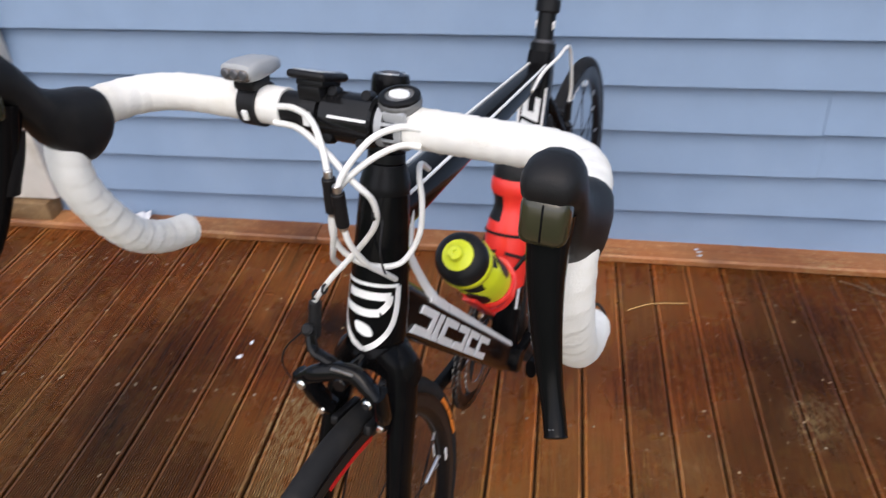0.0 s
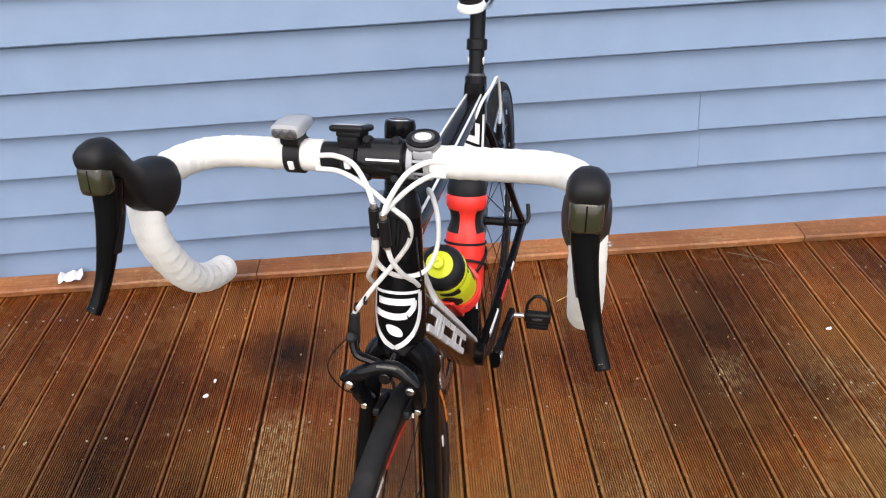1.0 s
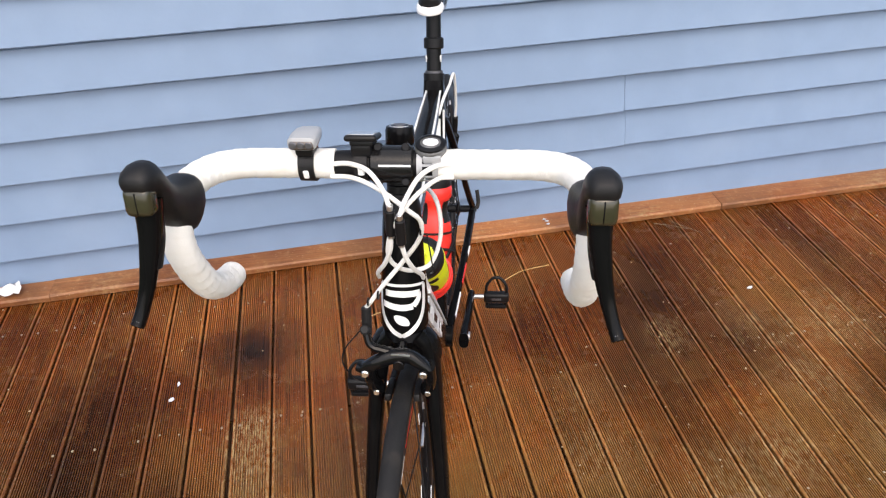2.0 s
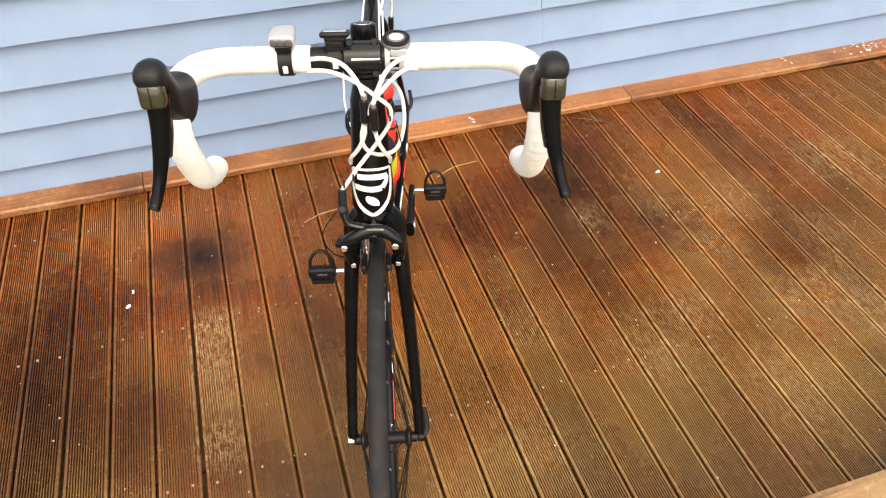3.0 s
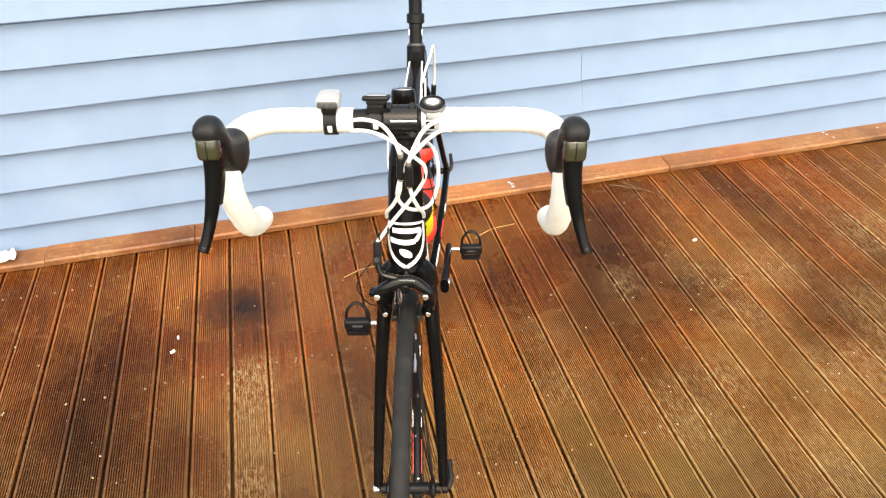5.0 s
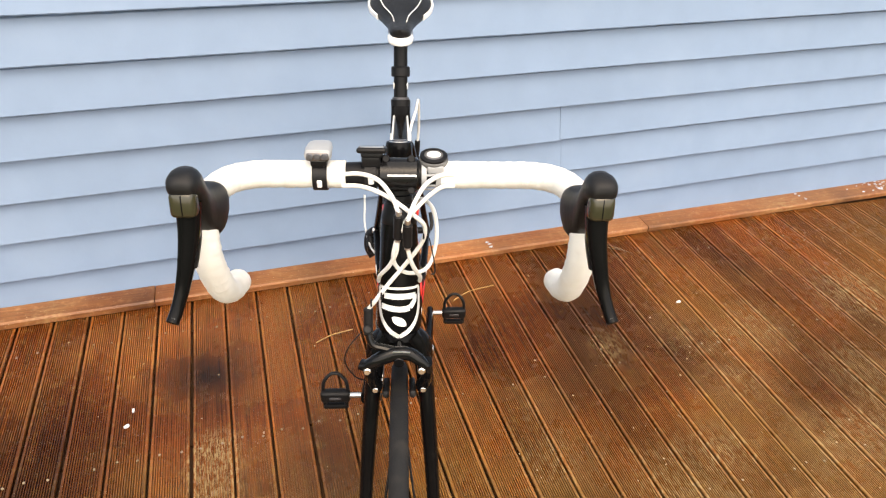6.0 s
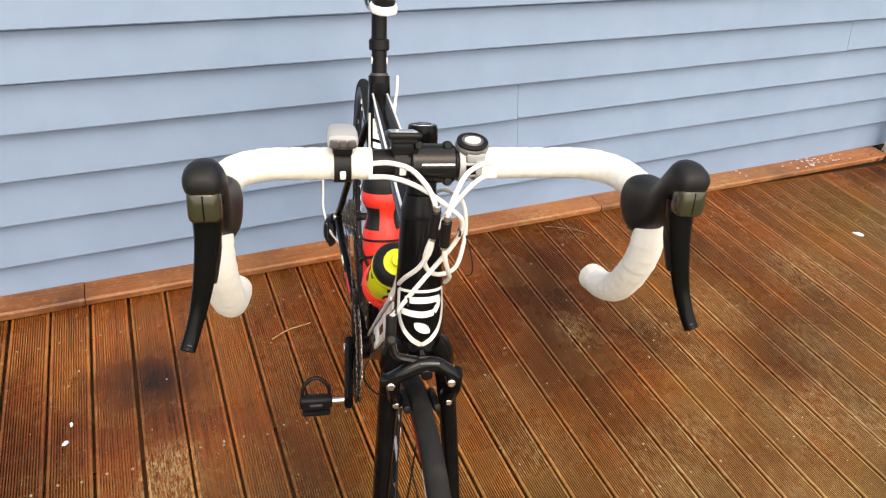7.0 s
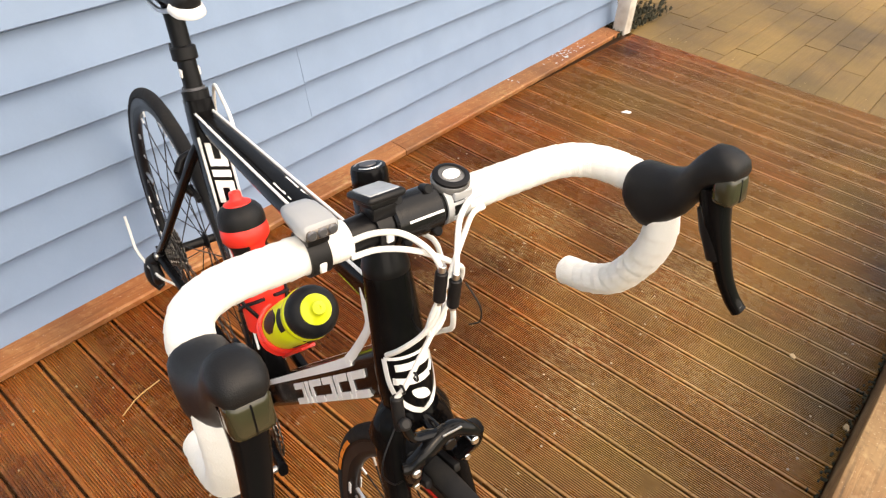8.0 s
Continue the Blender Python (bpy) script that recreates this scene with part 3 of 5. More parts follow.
# fork
bm = B()
crown = steer(0.692)
sweep(bm, [steer(0.705), steer(0.695), steer(0.68)], [0.0275, 0.031, 0.024], 24)
sweep(bm, spline([crown + V((0.0, -0.034, -0.034)), crown + V((0.003, -0.024, -0.01)), crown + V((0.003, 0, 0.0)), crown + V((0.003, 0.024, -0.01)), crown + V((0.0, 0.034, -0.034))], 5), [(0.014 + 0.008 * math.sin(math.pi * i / 20), 0.022) for i in range(21)], 16, side=(1, 0, 0))
fork = part("fork", bm, frame_black, bike, "gloss black carbon fork")
for s in (1, -1):
    bm = B()
    leg = spline([crown + V((0.0, 0.014 * s, 0.008)), crown + V((0.008, 0.031 * s, -0.022)), V((-0.105, 0.041 * s, 0.58)), V((-0.055, 0.05 * s, 0.45)), V((-0.004, 0.055 * s, 0.342))], 6)
    n = len(leg)
    sweep(bm, leg, [(0.0265 - 0.0165 * i / n, 0.0138 - 0.006 * i / n) for i in range(n)], 16, power=2.3)
    blade = part("fork_leg", bm, frame_black, fork)
    bm = B()
    sweep(bm, [q + V((-0.0262 + 0.0155 * i / n, 0.003 * s, -0.006)) for i, q in enumerate(leg)][8:-3], (0.0014, 0.0018), 6)
    part("stripe", bm, decal_white, fork)
    bm = B()
    rbox(bm, (0.016, 0.006, 0.02), pose(-0.003, 0.0545 * s, 0.338), 0.002)
    part("dropout", bm, silver, fork)

# wheels
def wheel(name, c, hub_half, flange, count, label, lean_cross):
    axle = Matrix.Translation(c) @ pose(0, 0, 0, -90, 0, 0)
    bm = B()
    lathe(bm, [(0.3125, -0.0098), (0.3155, -0.0105), (0.3125, -0.0075), (0.307, -0.006), (0.307, 0.006), (0.3125, 0.0075), (0.3155, 0.0105), (0.3125, 0.0098), (0.298, 0.0095), (0.291, 0.007), (0.2875, 0.002), (0.2875, -0.002), (0.291, -0.007), (0.298, -0.0095)], axle, 96, closed=True)
    w = part(name, bm, black_satin, bike, label)
    bm = B()
    prof = [(0.3215 + 0.0125 * math.cos(a) * (1.0 if math.cos(a) > 0 else 0.85), 0.0122 * math.sin(a)) for a in [math.tau * k / 14 for k in range(14)]]
    lathe(bm, prof, axle, 96, closed=True)
    tyre = part("tyre", bm, tyre_rubber, w, "worn black road tyre")
    for s in (1, -1):
        bm = B()
        lathe(bm, [(0.3122, 0.0101 * s), (0.3122, 0.0106 * s), (0.2995, 0.0101 * s), (0.2995, 0.0096 * s)], axle, 96, closed=True)
        part("brake_track", bm, dark_rim, w)
    bm = B()
    lathe(bm, [(0.005, -hub_half), (0.009, -hub_half), (0.009, -flange - 0.006), (0.019, -flange - 0.003), (0.019, -flange), (0.0105, -flange + 0.006), (0.0095, 0), (0.0105, flange - 0.006), (0.019, flange), (0.019, flange + 0.003), (0.009, flange + 0.006), (0.009, hub_half), (0.005, hub_half)], axle, 24)
    hub = part("hub", bm, black_satin, w)
    spoke = None
    for k in range(count):
        s = 1 if k % 2 else -1
        a = math.tau * k / count
        a2 = a + lean_cross * (1 if (k // 2) % 2 else -1)
        p0 = c + V((0.017 * math.cos(a2), s * (flange + 0.001), 0.017 * math.sin(a2)))
        p1 = c + V((0.288 * math.cos(a), s * 0.002, 0.288 * math.sin(a)))
        bm = B()
        rod(bm, p0, p1, 0.00115, 6)
        part("spoke", bm, black_satin, w)
        bm = B()
        rod(bm, p1 + (p1 - p0).normalized() * 0.001, p1 - (p1 - p0).normalized() * 0.012, 0.0019, 6)
        part("spoke_nipple", bm, silver, w)
    bm = B()
    rod(bm, c + V((-0.288, 0.0, 0.02)), c + V((-0.24, 0.0, 0.017)), 0.003, 8)
    part("valve", bm, silver, w)
    bm = B()
    rod(bm, c + V((0, -hub_half - 0.014, 0)), c + V((0, -hub_half - 0.001, 0)), 0.008, 14, 0.002)
    part("skewer_nut", bm, silver, w)
    bm = B()
    rod(bm, c + V((0, hub_half + 0.001, 0)), c + V((0, hub_half + 0.013, 0)), 0.0085, 14, 0.002)
    sweep(bm, spline([c + V((0, hub_half + 0.012, 0)), c + V((-0.012, hub_half + 0.017, 0.012)), c + V((-0.03, hub_half + 0.013, 0.038))], 4), (0.003, 0.005), 8)
    part("skewer_lever", bm, black_satin, w)
    return w, axle, tyre


def arc_label(w, axle, r0, r1, a0, a1, off, material, name="rim_decal", s=1):
    bm = B()
    rows = []
    for k in range(9):
        a = radians(a0 + (a1 - a0) * k / 8)
        ca, sa = math.cos(a), math.sin(a)
        rows.append([axle @ V((r * ca, r * sa, h * s)) for r, h in ((r0, off - 0.001), (r1, off - 0.001), (r1, off + 0.0005), (r0, off + 0.0005))])
    skin(bm, rows)
    return part(name, bm, material, w)


front_wheel, front_axle, front_tyre = wheel("front_wheel", FRONT, 0.05, 0.036, 20, "black spoked front wheel with red and white rim decals", 0.0)
rear_wheel, rear_axle, rear_tyre = wheel("rear_wheel", REAR, 0.064, 0.03, 24, "black spoked rear wheel close to the wall", 0.9)
for s in (1, -1):
    for base in (0, 120, 240):
        for a0, a1, ma in ((8, 24, decal_red), (27, 34, decal_white), (62, 67, decal_white)):
            arc_label(front_wheel, front_axle, 0.2905, 0.2965, base + a0, base + a1, 0.0092, ma, s=s)
        for a0, a1 in ((30, 33), (36, 39), (42, 45), (48, 51)):
            arc_label(rear_wheel, rear_axle, 0.2905, 0.2965, base + a0, base + a1, 0.0092, decal_white, s=s)
    for a0, a1 in ((188, 194), (195, 200), (201, 208)):
        arc_label(front_wheel, front_axle, 0.3165, 0.3225, a0, a1, 0.0121, decal_orange, "tyre_label", s)

# drivetrain
def gear(bm, c, r, teeth, v0, v1, hole):
    """A toothed ring about the v axis."""
    n = teeth * 4
    rows = []
    for k in range(n):
        a = math.tau * k / n
        ro = r + (0.002 if k % 4 in (1, 2) else -0.002)
        d = V((math.cos(a), 0, math.sin(a)))
        rows.append([c + d * hole + V((0, v0, 0)), c + d * ro + V((0, v0, 0)), c + d * ro + V((0, v1, 0)), c + d * hole + V((0, v1, 0))])
    return skin(bm, rows, closed=True)


bm = B()
gear(bm, BB, 0.105, 50, -0.049, -0.0455, 0.085)
crankset = part("crankset", bm, black_satin, bike, "black crankset with two chainrings")
bm = B()
gear(bm, BB, 0.076, 34, -0.041, -0.0385, 0.06)
part("chainring", bm, silver, crankset)
bm = B()
for k in range(5):
    a = math.tau * k / 5 + 0.3
    sweep(bm, [BB + V((0, -0.05, 0)), BB + V((0.09 * math.cos(a), -0.048, 0.09 * math.sin(a)))], (0.006, 0.004), 8)
part("spider", bm, black_satin, crankset)
CRANK = radians(11)
ped_r = BB + V((0.17 * math.cos(CRANK), -0.07, 0.17 * math.sin(CRANK)))
ped_l = BB - V((0.17 * math.cos(CRANK), -0.07, 0.17 * math.sin(CRANK)))
for s, pe in ((-1, ped_r), (1, ped_l)):
    bm = B()
    hubp = BB + V((0, 0.06 * s, 0))
    sweep(bm, spline([hubp + (hubp - pe) * 0.1, hubp, along(hubp, pe, 0.5), pe, pe + (pe - hubp) * 0.06], 4), [(0.018 - 0.006 * i / 16, 0.0105 - 0.003 * i / 16) for i in range(17)], 12, power=2.6)
    part("crank_arm", bm, black_gloss, crankset)
    bm = B()
    rod(bm, hubp + V((0, 0.006 * s, 0)), hubp + V((0, 0.012 * s, 0)), 0.011, 14, 0.002)
    part("crank_cap", bm, silver, crankset)
    bm = B()
    c = pe + V((0, 0.058 * s, 0))
    rbox(bm, (0.02, 0.058, 0.026), Matrix.Translation(c), 0.006, 3)
    rbox(bm, (0.012, 0.046, 0.01), Matrix.Translation(c + V((0.004, 0, -0.024))), 0.003)
    rbox(bm, (0.01, 0.008, 0.03), Matrix.Translation(c + V((0.002, 0.021, -0.014))), 0.002)
    rbox(bm, (0.01, 0.008, 0.03), Matrix.Translation(c + V((0.002, -0.021, -0.014))), 0.002)
    pedal = part("pedal", bm, black_plastic, bike, "black clipless pedal with an upturned loop")
    bm = B()
    sweep(bm, spline([c + V((-0.002, -0.024, 0.008)), c + V((-0.006, -0.022, 0.03)), c + V((-0.01, -0.01, 0.046)), c + V((-0.011, 0, 0.049)), c + V((-0.01, 0.01, 0.046)), c + V((-0.006, 0.022, 0.03)), c + V((-0.002, 0.024, 0.008))], 4), (0.004, 0.0035), 8)
    part("pedal_loop", bm, black_plastic, pedal)
    bm = B()
    rod(bm, pe, c + V((0, -0.026 * s, 0)), 0.0055, 10)
    part("pedal_axle", bm, silver, pedal)
    bm = B()
    rbox(bm, (0.002, 0.022, 0.006), Matrix.Translation(c + V((0.0098, 0, 0.0))), 0.0005, 1)
    part("decal", bm, tip_grey, pedal)

bm = B()
for k, r in enumerate((0.05, 0.045, 0.041, 0.037, 0.034, 0.031, 0.028, 0.026, 0.024)):
    gear(bm, REAR, r, int(r * 500), -0.0265 - 0.0038 * k, -0.0245 - 0.0038 * k, 0.016)
part("cassette", bm, chain_metal, rear_wheel, "steel sprocket cassette")

# chain: links along the upper run, round the sprocket, the cage and the lower run
pul_a, pul_b = REAR + V((0.006, -0.045, -0.075)), REAR + V((0.05, -0.045, -0.14))
loop = []
for a in range(95, -84, -8):
    loop.append(BB + V((0.107 * math.cos(radians(a)), -0.047, 0.107 * math.sin(radians(a)))))
loop += [along(BB + V((0.01, -0.047, -0.106)), pul_b + V((0.012, 0, -0.012)), t) for t in (0.25, 0.5, 0.75, 1)]
loop += [pul_b + V((-0.012, 0, -0.01)), pul_b + V((-0.018, 0, 0.012)), along(pul_a, pul_b, 0.5), pul_a + V((0.018, 0, -0.012)), pul_a + V((0.02, 0, 0.008))]
for a in range(-50, -260, -18):
    loop.append(REAR + V((0.041 * math.cos(radians(a)), -0.042, 0.041 * math.sin(radians(a)))))
loop += [along(REAR + V((0.004, -0.042, 0.042)), BB + V((-0.01, -0.047, 0.107)), t) for t in (0.1, 0.35, 0.65, 0.95)]
bm = B()
path, step, left = loop, 0.0127, 0.0
link = 0
for a, b in zip(path, path[1:]):
    d = (b - a)
    ln, d = d.length, d.normalized()
    t = left
    while t < ln:
        q = a + d * t
        w = 0.0042 if link % 2 else 0.003
        nrm = d.cross(V((0, 1, 0)))
        for s in (1, -1):
            ring = [q + d * (0.0075 * math.cos(math.tau * k / 6)) + nrm * (0.004 * math.sin(math.tau * k / 6)) + V((0, s * w, 0)) for k in range(6)]
            skin(bm, [ring, [p + V((0, s * 0.0014, 0)) for p in ring]])
        link += 1
        t += step
    left = t - ln
part("chain", bm, chain_metal, bike, "oily steel chain", 60)

bm = B()
rbox(bm, (0.05, 0.022, 0.04), pose(REAR.x - 0.002, -0.082, REAR.z - 0.04, 0, 30, 0), 0.008, 3)
sweep(bm, spline([REAR + V((-0.004, -0.075, -0.005)), REAR + V((-0.02, -0.09, -0.03)), REAR + V((-0.012, -0.092, -0.062)), REAR + V((0.006, -0.08, -0.078))], 4), (0.013, 0.009), 12)
derailleur = part("rear_derailleur", bm, black_plastic, bike, "black rear derailleur")
bm = B()
for s in (1, -1):
    sweep(bm, [pul_a + V((0, 0.006 * s, 0.012)), along(pul_a, pul_b, 0.5) + V((0, 0.006 * s, 0)), pul_b + V((0, 0.006 * s, -0.012))], (0.011, 0.0012), 10)
part("cage_plate", bm, silver, derailleur)
for q in (pul_a, pul_b):
    bm = B()
    gear(bm, q, 0.02, 11, -0.0025, 0.0025, 0.004)
    part("jockey_wheel", bm, black_plastic, derailleur)
bm = B()
rbox(bm, (0.035, 0.01, 0.035), pose(-0.6, -0.047, 0.395, 0, -17, 0), 0.004)
rbox(bm, (0.06, 0.004, 0.014), pose(-0.585, -0.05, 0.378, 0, 20, 0), 0.001)
part("front_derailleur", bm, black_satin, bike)

# brakes
bm = B()
sweep(bm, spline([(-0.092, -0.05, 0.69), (-0.089, -0.041, 0.691), (-0.088, -0.027, 0.701), (-0.092, -0.008, 0.707), (-0.094, 0.012, 0.706), (-0.09, 0.027, 0.698), (-0.088, 0.036, 0.69)], 5), [(0.0055 + 0.0037 * math.sin(math.pi * i / 30), 0.0082) for i in range(31)], 14, power=2.6)
rod(bm, (-0.14, 0, 0.69), (-0.082, 0, 0.7), 0.007, 12, 0.001)
front_brake = part("front_brake", bm, caliper_black, bike, "black dual-pivot rim brake with polished bolts")
front_brake.location = (0, 0, 0.0085)
for s in (1, -1):
    bm = B()
    sweep(bm, spline([(-0.09, 0.036 * s, 0.695), (-0.092, 0.0365 * s, 0.672), (-0.1, 0.034 * s, 0.65), (-0.104, 0.029 * s, 0.638)], 5), (0.01, 0.0075), 12, power=2.6)
    part("brake_arm", bm, caliper_black, front_brake)
    bm = B()
    rbox(bm, (0.05, 0.009, 0.011), pose(-0.112, 0.018 * s, 0.627, 0, -22, 0), 0.003)
    part("brake_pad", bm, rubber, front_brake)
    bm = B()
    out = 0.029 if s > 0 else 0.041
    rod(bm, (-0.094, out * s, 0.686), (-0.078, out * s, 0.688), 0.0052, 14, 0.0015)
    part("bolt", bm, steel, front_brake)
    bm = B()
    rod(bm, (-0.1, 0.032 * s, 0.641), (-0.09, 0.032 * s, 0.643), 0.0042, 12, 0.001)
    part("bolt", bm, steel, front_brake)
bm = B()
sweep(bm, spline([(-0.092, 0.03, 0.7), (-0.097, -0.015, 0.712), (-0.1, -0.034, 0.718), (-0.108, -0.04, 0.735)], 5), (0.007, 0.005), 10)
part("brake_arm", bm, caliper_black, front_brake)
bm = B()
sweep(bm, spline([(-0.0865, -0.008, 0.715), (-0.086, 0.003, 0.7155), (-0.0865, 0.014, 0.714)], 5), (0.0014, 0.0022), 8)
part("highlight_plate", bm, silver, front_brake)
bm = B()
rod(bm, (-0.112, -0.04, 0.7215), (-0.122, -0.039, 0.7595), 0.0062, 12, 0.002)
rod(bm, (-0.108, -0.04, 0.7325), (-0.102, -0.04, 0.7405), 0.0062, 12, 0.002)
part("cable_boot", bm, rubber, front_brake)
bm = B()
sweep(bm, spline([(-0.11, -0.048, 0.73), (-0.1, -0.066, 0.71), (-0.095, -0.07, 0.69), (-0.095, -0.058, 0.665), (-0.098, -0.045, 0.655)], 5), 0.0009, 6)
part("brake_wire", bm, black_satin, front_brake)

bm = B()
rb = along(along(BB, seat_top, 0.87), REAR, 0.22)
sweep(bm, spline([rb + V((-0.02, -0.038, 0.0)), rb + V((-0.03, -0.02, 0.018)), rb + V((-0.03, 0.02, 0.018)), rb + V((-0.02, 0.038, 0.0))], 5), (0.009, 0.007), 10)
rear_brake = part("rear_brake", bm, black_satin, bike)
for s in (1, -1):
    bm = B()
    sweep(bm, [rb + V((-0.02, 0.038 * s, 0.002)), rb + V((-0.024, 0.032 * s, -0.03)), rb + V((-0.02, 0.022 * s, -0.05))], (0.008, 0.006), 10)
    part("brake_arm", bm, black_satin, rear_brake)
    bm = B()
    rbox(bm, (0.05, 0.009, 0.011), Matrix.Translation(rb + V((-0.02, 0.0185 * s, -0.05))), 0.003)
    part("brake_pad", bm, rubber, rear_brake)
bm = B()
rod(bm, rb + V((-0.022, 0.034, 0.012)), rb + V((-0.016, 0.036, 0.05)), 0.006, 12, 0.002)
part("cable_boot", bm, rubber, rear_brake)

# seatpost and saddle
st_top = seat_top + st_dir * 0.125
bm = B()
sweep(bm, [along(BB, seat_top, 0.9), seat_top, seat_top + st_dir * 0.145], 0.0138, 18)
post = part("seatpost", bm, black_satin, bike, "black carbon seatpost")
bm = B()
sweep(bm, [seat_top - st_dir * 0.008, seat_top + st_dir * 0.012], 0.0195, 20)
rbox(bm, (0.02, 0.024, 0.014), Matrix.Translation(seat_top + V((-0.02, 0, 0.002))), 0.003)
part("seat_clamp", bm, black_satin, post)
bm = B()
sweep(bm, [seat_top + st_dir * 0.012, seat_top + st_dir * 0.0125, seat_top + st_dir * 0.0165, seat_top + st_dir * 0.017], [0.014, 0.0165, 0.0165, 0.014], 20)
part("ring", bm, tip_grey, post)
bm = B()
sweep(bm, [seat_top + st_dir * 0.056, seat_top + st_dir * 0.058, seat_top + st_dir * 0.074, seat_top + st_dir * 0.076], [0.0165, 0.0185, 0.0185, 0.0165], 20)
rbox(bm, (0.018, 0.018, 0.015), Matrix.Translation(seat_top + st_dir * 0.066 + V((-0.02, -0.004, 0))), 0.003)
part("bracket", bm, black_plastic, post)
for s in (1, -1):
    bm = B()
    q = seat_top + st_dir * 0.04
    rbox(bm, (0.01, 0.003, 0.012), Matrix.Translation(q + V((0.003, 0.0132 * s, 0))), 0.001, 1)
    part("decal", bm, decal_white, post)
bm = B()
rbox(bm, (0.05, 0.04, 0.022), Matrix.Translation(seat_top + st_dir * 0.15), 0.006, 3)
part("saddle_clamp", bm, black_satin, post)

SAD_Z = seat_top.z + st_dir.z * 0.14
NOSE = -0.68
prof = ((0.0, 0.006, 0.012), (0.006, 0.015, 0.018), (0.02, 0.0195, 0.022), (0.06, 0.021, 0.024), (0.1, 0.026, 0.026), (0.14, 0.038, 0.029), (0.18, 0.054, 0.033), (0.215, 0.064, 0.034), (0.245, 0.064, 0.03), (0.262, 0.052, 0.022), (0.268, 0.03, 0.014))
bm = B()
rings = []
for du, w, h in prof:
    top = SAD_Z + 0.035 + 0.012 * max(0, (du - 0.15) / 0.12) - 0.006 * math.exp(-((du - 0.1) / 0.05) ** 2)
    ring = []
    for k in range(20):
        a = math.tau * k / 20
        y = w * math.cos(a)
        z = math.sin(a)
        zz = top - h * 0.5 + (h * 0.5 * abs(z) ** 0.7 if z > 0 else -h * 0.5 * abs(z) ** 0.5)
        zz -= 0.008 * (abs(y) / 0.064) ** 2
        if z > 0.5 and abs(y) < 0.012 and 0.03 < du < 0.25:
            zz -= 0.004
        ring.append(V((NOSE - du, y, zz)))
    rings.append(ring)
skin(bm, rings)
saddle = part("saddle", bm, rubber, bike, "black saddle with white edge trim", 60)
bm = B()
nose = spline([(NOSE - 0.03, -0.0205, SAD_Z + 0.014), (NOSE - 0.008, -0.0165, SAD_Z + 0.013), (NOSE + 0.0035, 0, SAD_Z + 0.013), (NOSE - 0.008, 0.0165, SAD_Z + 0.013), (NOSE - 0.03, 0.0205, SAD_Z + 0.014)], 5)
sweep(bm, nose, (0.007, 0.003), 8, side=(1, 0, 0))
part("nose_trim", bm, decal_white, saddle)
for s in (1, -1):
    bm = B()
    sweep(bm, spline([(NOSE - 0.16, 0.046 * s, SAD_Z + 0.012), (NOSE - 0.2, 0.061 * s, SAD_Z + 0.014), (NOSE - 0.235, 0.0655 * s, SAD_Z + 0.02), (NOSE - 0.258, 0.057 * s, SAD_Z + 0.028)], 5), (0.006, 0.003), 8)
    part("side_trim", bm, decal_white, saddle)
    bm = B()
    sweep(bm, spline([(NOSE - 0.05, 0.012 * s, SAD_Z + 0.036), (NOSE - 0.11, 0.017 * s, SAD_Z + 0.031), (NOSE - 0.16, 0.034 * s, SAD_Z + 0.035), (NOSE - 0.22, 0.046 * s, SAD_Z + 0.04)], 5), 0.0012, 6)
    part("stitching", bm, decal_white, saddle)
    bm = B()
    sweep(bm, spline([(NOSE - 0.03, 0.01 * s, SAD_Z + 0.012), (NOSE - 0.08, 0.02 * s, SAD_Z - 0.006), (NOSE - 0.15, 0.022 * s, SAD_Z - 0.006), (NOSE - 0.23, 0.03 * s, SAD_Z + 0.012)], 5), 0.0035, 8)
    part("rail", bm, silver, saddle)

# headset, stem and handlebar
BAR = V((-0.163, 0, 0.9385))
st_c = steer(0.909)
bm = B()
sweep(bm, [steer(z) for z in (0.846, 0.849, 0.856, 0.874)], [0.0225, 0.0235, 0.0235, 0.0185], 24)
headset = part("headset_cover", bm, black_satin, bike)
for z0 in (0.8745, 0.8845):
    bm = B()
    sweep(bm, [steer(z0), steer(z0 + 0.0006), steer(z0 + 0.0086), steer(z0 + 0.0093)], [0.0165, 0.0175, 0.0175, 0.0165], 24)
    part("spacer", bm, black_satin, headset)
bm = B()
sweep(bm, [steer(0.893), steer(0.895), steer(0.927), steer(0.929)], [0.018, 0.0195, 0.0195, 0.018], 24)
sweep(bm, [st_c, along(st_c, BAR, 0.3), along(st_c, BAR, 0.75), BAR], [(0.016, 0.017), (0.0155, 0.0155), (0.0165, 0.019), (0.018, 0.021)], 20, power=2.6)
rod(bm, BAR + V((0, -0.0235, 0)), BAR + V((0, 0.0235, 0)), 0.0205, 28, 0.002)
stem = part("stem", bm, stem_black, bike, "black alloy stem")
bm = B()
sweep(bm, [steer(0.9292), steer(0.931), steer(0.944), steer(0.9485), steer(0.95)], [0.0158, 0.0172, 0.017, 0.0158, 0.0095], 24)
cap = part("top_cap", bm, black_gloss, stem)
bm = B()
sweep(bm, [steer(0.95), steer(0.9508)], [0.0075, 0.007], 16)
part("bolt", bm, tip_grey, stem)
for a0, a1 in ((20, 150), (200, 330)):
    bm = B()
    axis = axis_to(steer(0.948), steer(0.96))
    sweep(bm, [axis @ V((0.0118 * math.cos(radians(a0 + (a1 - a0) * k / 10)), 0.0118 * math.sin(radians(a0 + (a1 - a0) * k / 10)), 0.0012)) for k in range(11)], (0.0012, 0.0008), 6, side=(0, 0, 1))
    part("cap_mark", bm, silver, stem)
fwd = (BAR - st_c).normalized()
upv = V((-fwd.z, 0, fwd.x))
